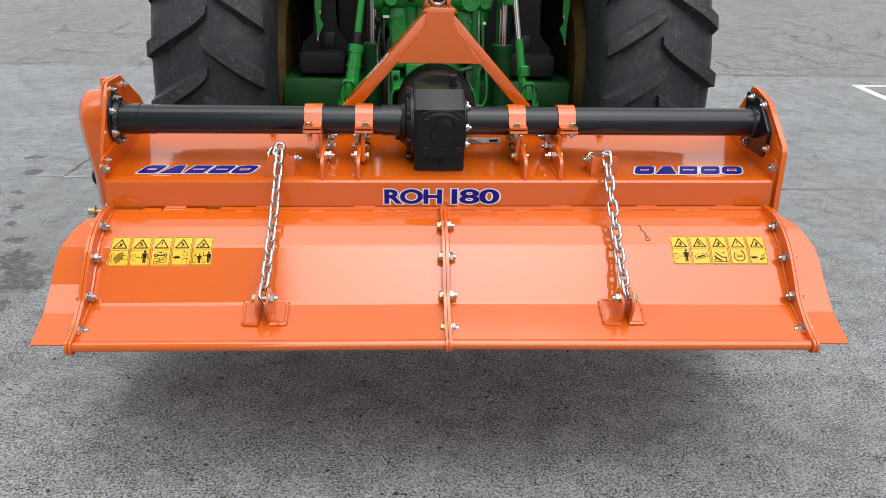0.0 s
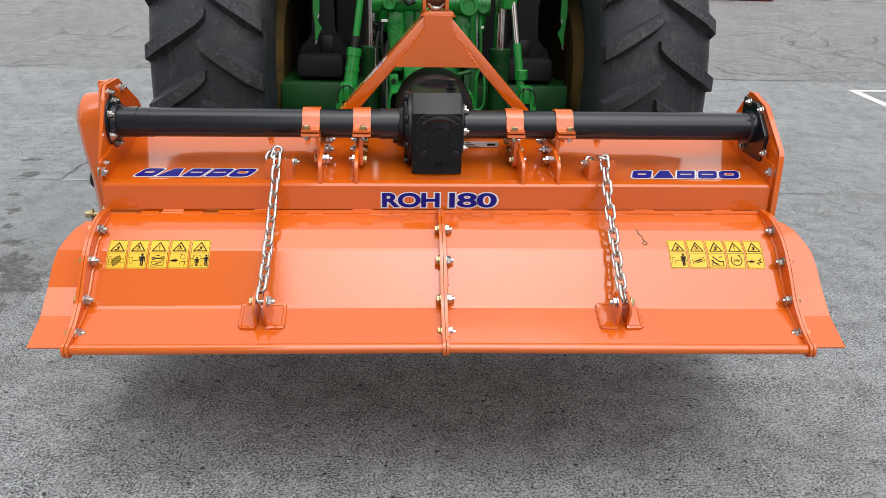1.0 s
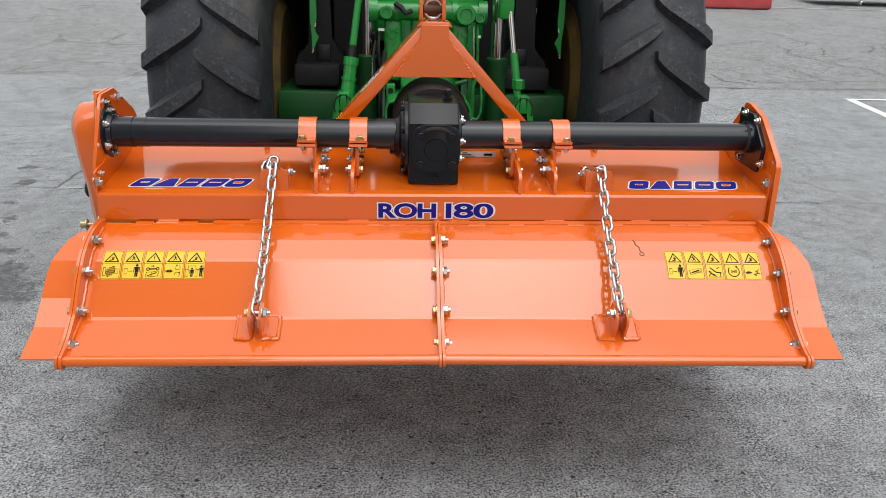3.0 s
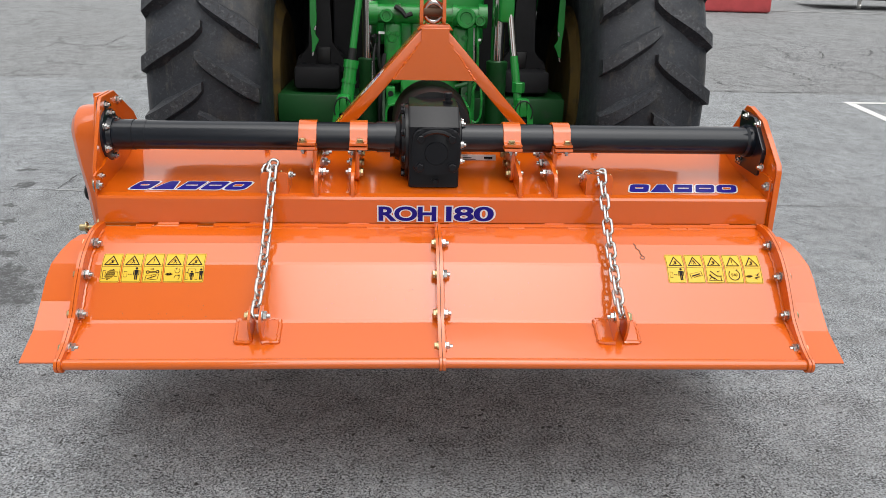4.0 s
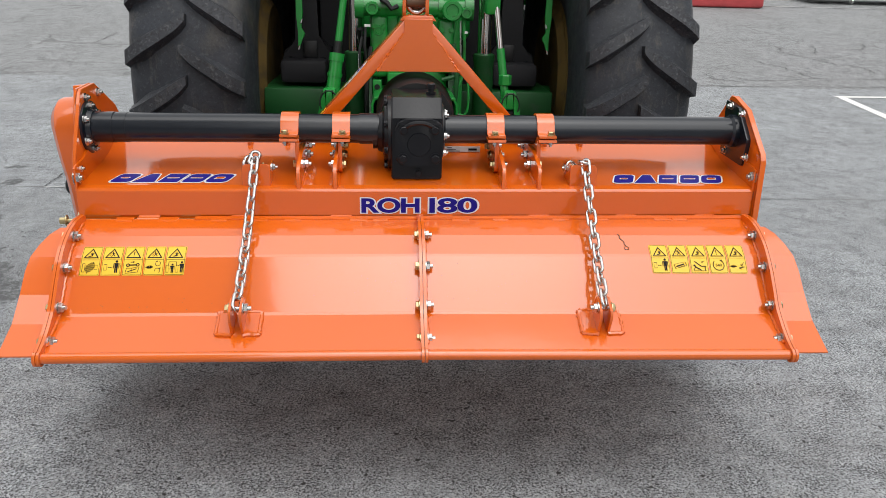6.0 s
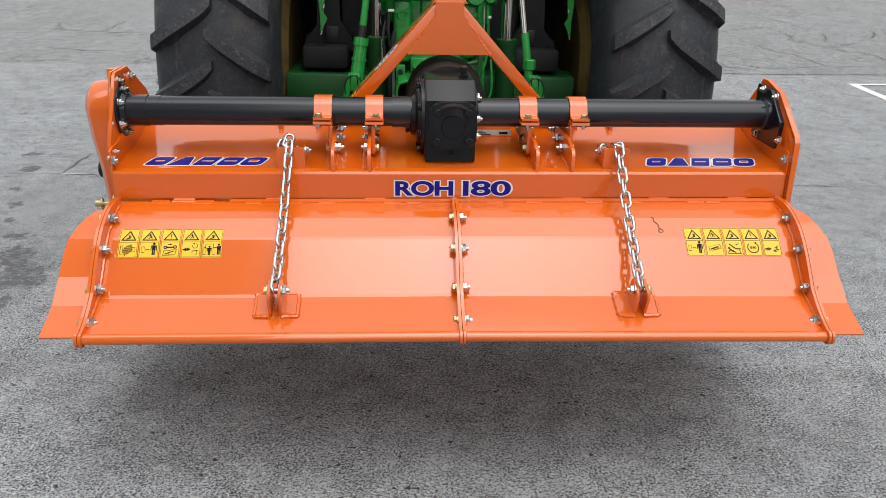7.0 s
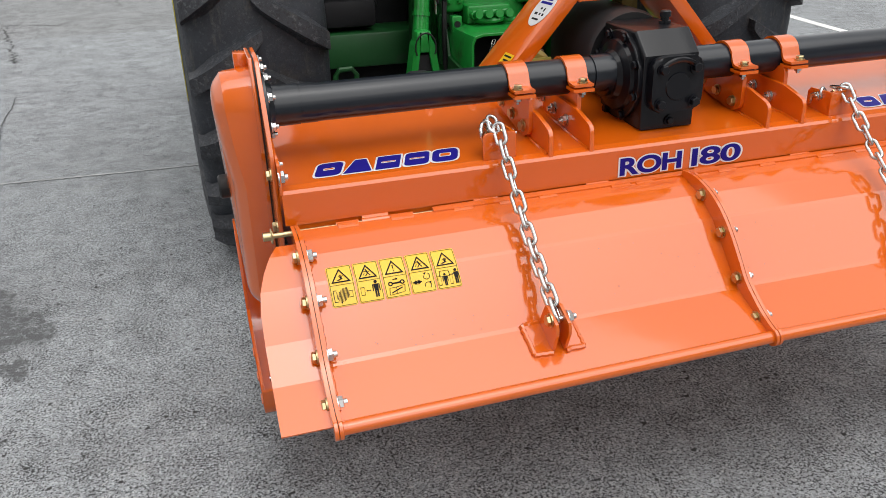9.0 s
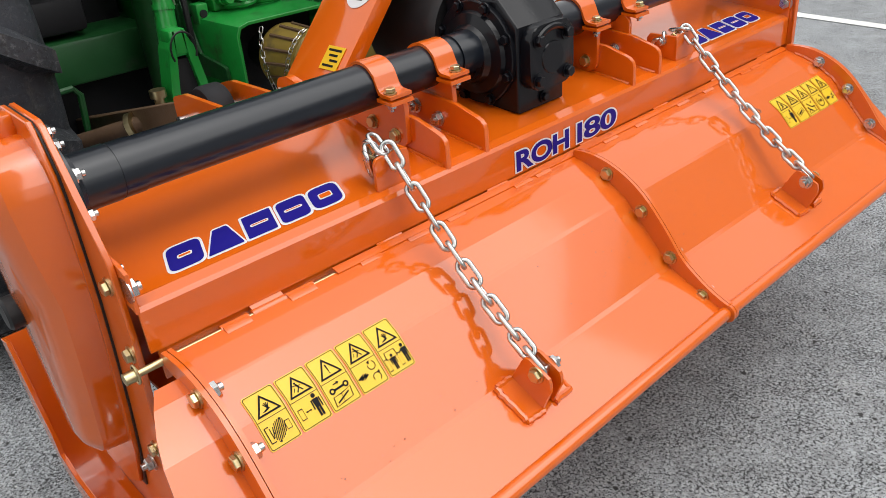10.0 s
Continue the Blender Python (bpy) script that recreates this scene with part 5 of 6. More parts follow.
# scrape on the right panel: a thin hooked scratch ending in a small loop
SCRAPE = material("scraped_primer", (0.22, 0.085, 0.045), 0.6, vary=0.3)
bm = bmesh.new()
pipe(bm, [on_shield(0.503 + 0.0012 * i + 0.002 * math.sin(0.9 * i), s_at(-0.092) + 0.0028 * i, 0.0004) for i in range(15)], 0.0016, 6)
pipe(bm, [on_shield(0.519 + 0.006 * math.cos(a), s_at(-0.092) + 0.046 + 0.005 * math.sin(a), 0.0004) for a in [2 * math.pi * i / 14 for i in range(14)]], 0.0013, 6, closed=True)
part("scrape", bm, SCRAPE, shield, "short brown scrape in the paint")
# dried splashes on the panels' middle face
bm = bmesh.new()
rnd = random.Random(77)
for x0, x1, s0, s1, count in ((-0.30, -0.03, s_at(-0.16), s_at(-0.235), 34), (0.0, 0.25, s_at(-0.16), s_at(-0.24), 22), (-0.84, -0.52, s_at(-0.225), s_at(-0.25), 18)):
    for _ in range(count):
        x, v, r = rnd.uniform(x0, x1), rnd.uniform(s0, s1), rnd.uniform(0.0004, 0.0011)
        bm.faces.new([bm.verts.new(on_shield(x + r * math.cos(a) * 1.3, v + r * math.sin(a), 0.0006)) for a in [2 * math.pi * i / 7 for i in range(7)]])
tagged(part("splash_specks", bm, SCRAPE, shield, "fine dried splashes"), "fine dried splashes", kind="stuff")

# the shield's lower edge hangs level, so it twists against the leaning deck, and bows in at its middle
def twist(ob):
    for o in ob.children:
        def drop_at(x, y):
            return -0.0095 * x * min(1.0, max(0.0, (-0.014 - y) / 0.36))

        def set_back(x, y):
            return 0.009 * max(0.0, 1 - abs(x) / 0.88) * min(1.0, max(0.0, (-0.014 - y) / 0.08))
        if o.matrix_basis == Matrix.Identity(4):
            if o.type == "MESH":
                for v in o.data.vertices:
                    z, y = drop_at(v.co.x, v.co.y), set_back(v.co.x, v.co.y)
                    v.co.z += z
                    v.co.y += y
            twist(o)
        else:
            m = o.matrix_basis.copy()
            z, y = drop_at(m.translation.x, m.translation.y), set_back(m.translation.x, m.translation.y)
            m.translation.z += z
            m.translation.y += y
            o.matrix_basis = m


for ob in [shield] + [c for c in tiller.children if c.name.startswith("warning_strip")]:
    twist(ob)

# ---- tractor ----
tractor = thing("tractor", "green tractor with yellow rims and chevron tyres, seen from behind", "tractor")
WY, WZ, WR = 1.76, 0.812, 0.82


def wheel(xc, side):
    """Tyre with chevron lugs on a dished yellow rim."""
    prof = [(-0.17, 0.35), (-0.186, 0.36), (-0.203, 0.43), (-0.215, 0.50), (-0.222, 0.58), (-0.225, 0.66), (-0.219, 0.72), (-0.208, 0.765), (-0.192, 0.785), (-0.165, 0.80), (-0.10, 0.814), (0, WR), (0.10, 0.814), (0.165, 0.80), (0.192, 0.785), (0.208, 0.765), (0.219, 0.72), (0.225, 0.66), (0.222, 0.58), (0.215, 0.50), (0.203, 0.43), (0.186, 0.36), (0.17, 0.35)]
    b = bmesh.new()
    rows = []
    seg = 96
    for h, r in prof:
        rows.append([b.verts.new((xc + h, WY + r * math.cos(2 * math.pi * i / seg), WZ + r * math.sin(2 * math.pi * i / seg))) for i in range(seg)])
    for p, q in zip(rows, rows[1:]):
        for i in range(seg):
            b.faces.new((p[i], p[(i + 1) % seg], q[(i + 1) % seg], q[i]))
    # flattened where it stands on the ground
    for v in b.verts:
        v.co.z = max(v.co.z, 0.012)
    tyre = part("tyre", b, RUBBER, tractor, "black ribbed tractor tyre, dusty", 40)
    # one lug for each half, in the wheel's own axes; the rear of the wheel shows the chevrons pointing up
    for half in (-1, 1):
        b = bmesh.new()
        n = 11
        cols = []
        for i in range(n + 1):
            t = i / n
            x = half * (-0.010 + 0.220 * t)
            ang = -0.168 * t ** 0.9
            wide = (0.025 + 0.005 * t) / WR * (0.62, 0.9)[i] if i < 2 else (0.025 + 0.005 * t) / WR
            r_base = WR - 0.008 - 0.07 * max(0.0, (abs(x) - 0.12) / 0.096) ** 2
            r_top = WR + 0.036 - 0.042 * max(0.0, (abs(x) - 0.12) / 0.096) ** 2
            ring_pts = []
            for a, r in ((ang - wide * 2.1, r_base - 0.012), (ang - wide * 1.15, r_base + 0.012), (ang - wide * 0.85, r_top), (ang + wide * 0.85, r_top), (ang + wide * 1.15, r_base + 0.012), (ang + wide * 1.9, r_base - 0.012)):
                # angle from the rear-pointing spoke, upwards
                ring_pts.append(b.verts.new((x, -r * math.cos(a), r * math.sin(a))))
            cols.append(ring_pts)
        for p, q in zip(cols, cols[1:]):
            for i in range(6):
                b.faces.new((p[i], p[(i + 1) % 6], q[(i + 1) % 6], q[i]))
        b.faces.new(cols[0])
        b.faces.new(cols[-1])
        bmesh.ops.bevel(b, geom=[e for e in b.edges if e.calc_face_angle(0) > 0.75], offset=0.007, segments=2, profile=0.5, affect="EDGES")
        master = part("tread_lug", b, RUBBER_FACE, tyre, sharp=45)
        count = 24
        for k in range(count):
            a = 2 * math.pi * (k + (0.5 if half * side > 0 else 0.0) + LUG_PHASE[side]) / count
            m = Matrix.Translation((xc, WY, WZ)) @ Matrix.Rotation(-a, 4, "X")
            if (m @ Vector((0, -WR * math.cos(0.09), -WR * math.sin(0.09)))).z < 0.004:
                continue
            if k == 0:
                master.matrix_basis = m
            else:
                again("tread_lug", master, m, tyre)
    b = bmesh.new()
    lathe(b, [(0, 0.687), (0.0015, 0.687), (0.0015, 0.703), (0, 0.703)], (xc + (0.2218 if side > 0 else -0.2233), WY, WZ), (1, 0, 0), 96)
    bmesh.ops.delete(b, geom=[v for v in b.verts if v.co.z < 0.66], context="VERTS")
    part("paint_stripe", b, STRIPE, tyre, "worn yellow paint stripe on the sidewall")
    b = bmesh.new()
    inner = [(0.192, 0.352), (0.186, 0.362), (0.178, 0.358), (0.165, 0.335), (0.03, 0.325), (0.025, 0.25), (0.035, 0.0)]
    outer = [(-0.192, 0.352), (-0.186, 0.362), (-0.178, 0.358), (-0.165, 0.335), (-0.02, 0.325), (0.010, 0.25), (0.027, 0.12), (0.028, 0.0)]
    for rings in (inner, outer):
        lathe(b, [(-side * h, r) for h, r in rings], (xc, WY, WZ), (1, 0, 0), 56)
    rim = part("rim", b, YELLOW_RIM, tractor, "dusty yellow wheel rim")
    b = bmesh.new()
    lathe(b, [(-side * h, r) for h, r in ((0.17, 0.333), (0.192, 0.336), (0.214, 0.306), (0.218, 0.298), (0.214, 0.290), (0.209, 0.27), (0.206, 0.20), (0.204, 0.10), (0.204, 0.0))], (xc, WY, WZ), (1, 0, 0), 56)
    disc = part("wheel_disc", b, YELLOW_RIM, rim, "dusty yellow wheel disc")


LUG_PHASE = {-1: 0.785, 1: 0.42}
wheel(-0.834, -1)
wheel(0.868, 1)

# rear axle and transmission
for s in (-1, 1):
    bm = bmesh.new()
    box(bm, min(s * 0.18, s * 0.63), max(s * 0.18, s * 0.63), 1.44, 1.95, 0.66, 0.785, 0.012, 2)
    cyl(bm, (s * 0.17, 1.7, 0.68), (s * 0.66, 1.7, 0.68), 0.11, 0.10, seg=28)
    part("axle_housing", bm, GREEN_SHADED, tractor, "green rear axle housing, shade put into its darker paint")
    # added dark block stands in for the shade below the axle
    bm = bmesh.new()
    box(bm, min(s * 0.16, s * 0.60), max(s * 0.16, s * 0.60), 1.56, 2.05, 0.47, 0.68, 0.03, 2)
    part("axle_underside", bm, DARK_AND_SHADE, tractor)
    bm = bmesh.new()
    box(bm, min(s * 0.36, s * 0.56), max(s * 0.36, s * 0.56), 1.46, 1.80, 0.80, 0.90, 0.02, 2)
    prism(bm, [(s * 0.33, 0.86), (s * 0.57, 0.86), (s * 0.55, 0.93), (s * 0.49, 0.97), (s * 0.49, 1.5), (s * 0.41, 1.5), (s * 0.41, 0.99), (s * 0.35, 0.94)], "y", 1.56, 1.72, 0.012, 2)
    mount = part("cab_mount", bm, DARK_AND_SHADE, tractor, "black cab mount bracket")
    bm = bmesh.new()
    box(bm, min(s * 0.405, s * 0.465), max(s * 0.405, s * 0.465), 1.545, 1.56, 0.90, 0.975, 0.006, 2)
    part("spacer", bm, BLACK_PLASTIC, mount)
    for x, z in ((0.38, 0.895), (0.52, 0.895), (0.44, 0.885)):
        fasten(BLACK_BOLT, (s * x, 1.56, z), (0, -1, 0), mount, "mount_bolt")
TX = 0.022
bm = bmesh.new()
box(bm, TX - 0.19, TX + 0.19, 1.34, 2.2, 0.46, 1.16, 0.035, 3)
trans = part("transmission_housing", bm, GREEN, tractor, "green cast transmission housing")
bm = bmesh.new()
box(bm, TX - 0.125, TX + 0.125, 1.27, 1.40, 0.62, 0.97, 0.03, 3)
part("rear_cover", bm, GREEN, trans)
bm = bmesh.new()
box(bm, TX - 0.23, TX + 0.23, 1.42, 1.7, 1.0, 1.32, 0.03, 3)
part("lift_housing", bm, GREEN, trans)
# rockshaft across the top, with its end collars
bm = bmesh.new()
cyl(bm, (TX - 0.245, 1.25, 1.135), (TX + 0.215, 1.25, 1.135), 0.036, seg=28)
part("rockshaft", bm, GREEN, trans)
for x0, x1, r in ((TX - 0.25, TX - 0.215, 0.047), (TX - 0.15, TX - 0.125, 0.042), (TX + 0.08, TX + 0.10, 0.042), (TX + 0.185, TX + 0.22, 0.047)):
    bm = bmesh.new()
    cyl(bm, (x0, 1.25, 1.135), (x1, 1.25, 1.135), r, seg=28)
    part("collar", bm, GREEN, trans)
for x, z, y0, r, h in ((0.155, 1.128, 1.215, 0.040, 0.030), (-0.159, 1.130, 1.215, 0.026, 0.028), (0.212, 1.120, 1.215, 0.022, 0.026), (-0.135, 1.045, 1.25, 0.020, 0.02), (-0.08, 0.99, 1.27, 0.030, 0.022), (0.13, 0.97, 1.27, 0.022, 0.02)):
    bm = bmesh.new()
    lathe(bm, [(0, r), (h * 0.8, r), (h, r * 0.9), (h, r * 0.62), (h * 0.8, r * 0.55), (h * 0.8, 0.0)], (x, y0, z), (0, -1, 0), 26)
    part("cap", bm, GREEN, trans)
# upright castings either side of the middle
for x0, x1, z0, z1, y0 in ((-0.168, -0.098, 0.86, 1.105, 1.235), (0.105, 0.170, 0.88, 1.095, 1.235), (-0.06, 0.06, 1.03, 1.11, 1.24)):
    bm = bmesh.new()
    box(bm, x0, x1, y0, 1.36, z0, z1, 0.016, 3)
    part("casting_rib", bm, GREEN, trans)
for x, z in ((-0.152, 1.06), (-0.115, 1.06), (-0.152, 0.90), (-0.115, 0.90), (0.12, 1.05), (0.155, 1.05), (0.12, 0.92), (0.155, 0.92)):
    fasten(GREEN_BOLT, (x, 1.235, z), (0, -1, 0), trans, "casting_bolt")
for x0, x1 in ((TX - 0.19, TX - 0.15), (TX + 0.15, TX + 0.19)):
    bm = bmesh.new()
    box(bm, x0, x1, 1.28, 1.35, 0.64, 0.94, 0.008, 2)
    part("flange", bm, GREEN, trans)
# small block with a hole, steel pipes and a lever
bm = bmesh.new()
box(bm, -0.158, -0.122, 1.19, 1.23, 0.80, 0.855, 0.004, 2)
block_small = part("valve_block", bm, GREEN, trans)
# dark disc on the face paints in the hole's shade
bm = bmesh.new()
cyl(bm, (-0.14, 1.186, 0.828), (-0.14, 1.192, 0.828), 0.011, seg=16)
part("port", bm, DARK_AND_SHADE, block_small)
for line, r, mat in (([(0.204, 1.22, 1.10), (0.206, 1.20, 1.04), (0.209, 1.20, 0.95), (0.205, 1.21, 0.87), (0.185, 1.2, 0.825), (0.17, 1.22, 0.83)], 0.006, GREEN),
                     ([(0.226, 1.22, 0.88), (0.232, 1.20, 0.80), (0.230, 1.20, 0.74), (0.215, 1.2, 0.715), (0.195, 1.2, 0.72)], 0.005, GREEN),
                     ([(0.19, 1.21, 1.09), (0.19, 1.19, 1.02), (0.195, 1.19, 0.92)], 0.004, ZINC),
                     ([(-0.186, 1.22, 1.06), (-0.19, 1.2, 0.99), (-0.185, 1.2, 0.93), (-0.17, 1.22, 0.89)], 0.006, BLACK_PLASTIC),
                     ([(-0.20, 1.23, 1.02), (-0.212, 1.2, 0.96), (-0.205, 1.2, 0.90)], 0.006, BLACK_PLASTIC),
                     ([(-0.213, 1.2, 0.955), (-0.213, 1.2, 0.865)], 0.004, ZINC)):
    bm = bmesh.new()
    pts = [Vector(p) for p in line]
    fine = []
    for i in range(len(pts) - 1):
        fine += [pts[i].lerp(pts[i + 1], j / 4) for j in range(4)]
    fine.append(pts[-1])
    for _ in range(2):
        fine = [fine[0]] + [(p + q * 2 + w) / 4 for p, q, w in zip(fine, fine[1:], fine[2:])] + [fine[-1]]
    pipe(bm, fine, r, 8)
    part("pipe", bm, mat, trans)
bm = bmesh.new()
pipe(bm, [(-0.125, 1.20, 1.165), (-0.10, 1.19, 1.15), (-0.085, 1.19, 1.13), (-0.06, 1.20, 1.14)], 0.010, 8)
part("lever", bm, BLACK_PLASTIC, trans, "black hand lever")
for x, z, w in ((-0.178, 1.064, 0.012), (0.212, 1.046, 0.006)):
    bm = bmesh.new()
    box(bm, x - w, x + w, 1.195, 1.198, z - 0.005, z + 0.005, 0.001, 1)
    part("tag", bm, DECAL_WHITE, trans, "small white tag")
for x, z in ((-0.17, 0.70), (-0.17, 0.88), (0.17, 0.70), (0.17, 0.88), (-0.10, 0.95), (0.10, 0.95), (-0.10, 0.65), (0.1, 0.65)):
    fasten(NUT, (TX + x, 1.278, z), (0, -1, 0), trans, "housing_bolt")
# added dark plates, only to hide the bright ground beyond the lift cylinders
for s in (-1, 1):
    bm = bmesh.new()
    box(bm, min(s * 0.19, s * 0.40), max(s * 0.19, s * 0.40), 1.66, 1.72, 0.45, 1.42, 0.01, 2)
    part("frame_plate", bm, DARK_AND_SHADE, tractor, "added dark plate closing the gap behind the lift cylinder")
# hood over the power take-off: top plate and two sides, open to the rear
bm = bmesh.new()
prism(bm, [(-0.160, 0.790), (-0.150, 0.814), (-0.12, 0.822), (0.13, 0.822), (0.160, 0.814), (0.170, 0.790), (0.170, 0.56), (0.163, 0.56), (0.163, 0.788), (0.154, 0.808), (0.13, 0.815), (-0.12, 0.815), (-0.145, 0.808), (-0.153, 0.788), (-0.153, 0.56), (-0.160, 0.56)], "y", 0.985, 1.30, 0.001, 1)
hood = part("pto_hood", bm, GREEN, tractor, "green sheet hood over the power take-off")
# dark block set inside the hood paints in its shade
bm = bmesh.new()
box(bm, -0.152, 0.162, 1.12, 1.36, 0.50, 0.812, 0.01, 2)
part("hood_lining", bm, DARK_AND_SHADE, hood)
for x in (-0.157, 0.167):
    bm = bmesh.new()
    prism(bm, rounded([(1.06, 0.66), (1.30, 0.66), (1.30, 0.90), (1.27, 0.90), (1.20, 0.72), (1.06, 0.70)], 0.01), "x", x - 0.016, x - 0.006 if x < 0 else x + 0.016, 0.001, 1)
    part("hood_bracket", bm, GREEN_SHADED, hood)
# hydraulic couplers above the hood
bm = bmesh.new()
box(bm, -0.10, 0.06, 1.20, 1.32, 0.822, 0.885, 0.008, 2)
block = part("coupler_block", bm, GREEN, tractor, "green hydraulic coupler block")
for k in range(4):
    bm = bmesh.new()
    lathe(bm, [(0, 0.015), (0.03, 0.015), (0.032, 0.011), (0.05, 0.011), (0.052, 0.014), (0.07, 0.014)], (-0.078 + 0.037 * k, 1.205, 0.852), (0, -1, 0.15), 14)
    part("coupler", bm, GREEN, block)
for x0, z0 in ((-0.07, 0.835), (0.01, 0.835)):
    bm = bmesh.new()
    pipe(bm, curve((x0, 1.19, z0), (x0 + 0.05, 1.11, z0), (x0 + 0.10, 1.18, z0 + 0.01), 8), 0.009, 8)
    part("pipe", bm, GREEN, block)

# lift cylinders and lift links
for s in (-1, 1):
    cx = {-1: -0.231, 1: 0.304}[s]
    bm = bmesh.new()
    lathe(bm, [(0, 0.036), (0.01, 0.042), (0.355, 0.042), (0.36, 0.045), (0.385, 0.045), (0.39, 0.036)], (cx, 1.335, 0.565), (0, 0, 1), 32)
    # darker green than the link: the cylinder's shade is in its paint
    cylinder = part("lift_cylinder", bm, GREEN_SHADED, tractor, "green hydraulic lift cylinder")
    bm = bmesh.new()
    cyl(bm, (cx, 1.335, 0.95), (cx, 1.335, 1.32), 0.029, seg=28)
    part("piston_rod", bm, CHROME, cylinder, "shiny chromed piston rod, streaked with grime")
    bm = bmesh.new()
    hi, lo = (Vector((-0.245, 1.14, 1.33)), Vector((-0.312, 1.06, 0.80))) if s < 0 else (Vector((0.296, 1.14, 1.33)), Vector((0.362, 1.06, 0.80)))
    d = (lo - hi).normalized()
    if s < 0:
        cyl(bm, hi, hi + d * 0.335, 0.0125, 0.014, seg=20)
        link = part("lift_link", bm, GREEN, tractor, "green lift link")
        for u0, u1, r0, r1 in ((0.375, (lo - hi).length, 0.024, 0.027), (0.37, 0.40, 0.0285, 0.0285), (0.445, 0.458, 0.0285, 0.0285)):
            bm = bmesh.new()
            cyl(bm, hi + d * u0, hi + d * u1, r0, r1, seg=24)
            part("sleeve" if u1 > 0.5 else "collar", bm, GREEN, link)
        bm = bmesh.new()
        cyl(bm, hi + d * 0.325, hi + d * 0.38, 0.0155, seg=20)
        part("threaded_rod", bm, BLACK_PLASTIC, link, "worn threaded adjusting rod")
    else:
        box(bm, 0.277, 0.333, 1.10, 1.17, 1.12, 1.33, 0.01, 2)
        link = part("lift_link", bm, GREEN, tractor, "green lift link")
        bm = bmesh.new()
        cyl(bm, hi + d * 0.34, lo, 0.0155, 0.0165, seg=20)
        part("sleeve", bm, GREEN, link)
        bm = bmesh.new()
        cyl(bm, hi + d * 0.16, hi + d * 0.36, 0.013, seg=20)
        part("threaded_rod", bm, CHROME, link, "worn threaded adjusting rod")
        bm = bmesh.new()
        prism(bm, hexagon(0.025), "z", 0.86, 0.90, 0.003, 1)
        bmesh.ops.translate(bm, vec=(lo.x - 0.004, lo.y + 0.005, 0), verts=bm.verts[:])
        part("lock_nut", bm, GREEN, link)
    bm = bmesh.new()
    fx = {-1: -0.318, 1: 0.370}[s]
    for k in (-1, 1):
        prism(bm, rounded([(fx + k * 0.010, 0.845), (fx + k * 0.034, 0.80), (fx + k * 0.05, 0.70), (fx + k * 0.058, 0.60), (fx + k * 0.036, 0.60), (fx + k * 0.028, 0.70), (fx + k * 0.016, 0.775)], 0.004), "y", 0.985, 1.045, 0.004, 2)
    box(bm, fx - 0.026, fx + 0.026, 0.985, 1.045, 0.775, 0.845, 0.012, 2)
    part("fork", bm, GREEN, link)
    bm = bmesh.new()
    # added dark box stands for the fork's dark inside
    box(bm, fx - 0.03, fx + 0.03, 1.0, 1.03, 0.58, 0.77, 0.006, 2)
    part("swivel", bm, DARK_AND_SHADE, link)
    bm = bmesh.new()
    pipe(bm, [(fx + 0.034 * math.cos(a), 0.972, 0.795 + 0.045 * math.sin(a)) for a in [math.radians(d) for d in range(-30, 215, 20)]], 0.0028, 6)
    part("retaining_ring", bm, BLACK_PLASTIC, link)
    # lower link arm with its ball end
    bm = bmesh.new()
    prism(bm, [(0.62, 0.765), (0.70, 0.75), (1.55, 0.54), (1.55, 0.46), (0.70, 0.68), (0.62, 0.715)], "x", s * 0.43 - 0.024, s * 0.43 + 0.006, 0.006, 2)
    arm = part("lower_link", bm, RUST, tractor, "worn brown lower link arm")
    bm = bmesh.new()
    lathe(bm, [(-0.026, 0.03), (-0.026, 0.052), (-0.02, 0.056), (0.02, 0.056), (0.026, 0.052), (0.026, 0.03)], (s * 0.44 - 0.009, 0.6, 0.745), (1, 0, 0), 32)
    part("ball_end", bm, DARK_AND_SHADE, arm, "grey steel ball end")
    bm = bmesh.new()
    cyl(bm, (s * 0.60, 1.18, 0.58), (s * 0.40, 1.0, 0.64), 0.022, seg=16)
    part("stabiliser_bar", bm, RUST, tractor, "brown stabiliser bar")
    bm = bmesh.new()
    lathe(bm, [(0, 0.02), (0.004, 0.034), (0.018, 0.034), (0.022, 0.02)], (s * 0.455, 1.05, 0.625), (s * 0.2, 0.18, -0.06), 16)
    cyl(bm, (s * 0.40, 1.0, 0.60), (s * 0.40, 1.0, 0.70), 0.013, seg=12)
    cyl(bm, (s * 0.40, 1.0, 0.69), (s * 0.40, 1.0, 0.71), 0.021, seg=12)
    part("stabiliser_pin", bm, BRASSY, tractor)
    # step bracket under the axle
    bm = bmesh.new()
    pipe(bm, [(s * 0.545, 1.40, 0.50), (s * 0.54, 1.40, 0.645), (s * 0.525, 1.40, 0.665), (s * 0.48, 1.40, 0.667), (s * 0.462, 1.40, 0.645), (s * 0.474, 1.40, 0.50)], 0.010, 8)
    part("hand_rail", bm, GREEN_SHADED, tractor)

# drive shaft with its yellow guard and restraint chain
bm = bmesh.new()
lathe(bm, [(0, 0.062), (0.01, 0.075), (0.16, 0.09), (0.17, 0.085), (0.18, 0.07)], (-0.0145, 0.83, 0.715), (0, 1, -0.05), 36)
shaft = part("shaft_guard", bm, YELLOW_GUARD, tractor, "dusty yellow plastic drive shaft guard")
bm = bmesh.new()
cyl(bm, (-0.0145, 0.4, 0.80), (-0.0145, 0.84, 0.715), 0.045, seg=28)
part("shaft_tube", bm, YELLOW_GUARD, shaft)
bm = bmesh.new()
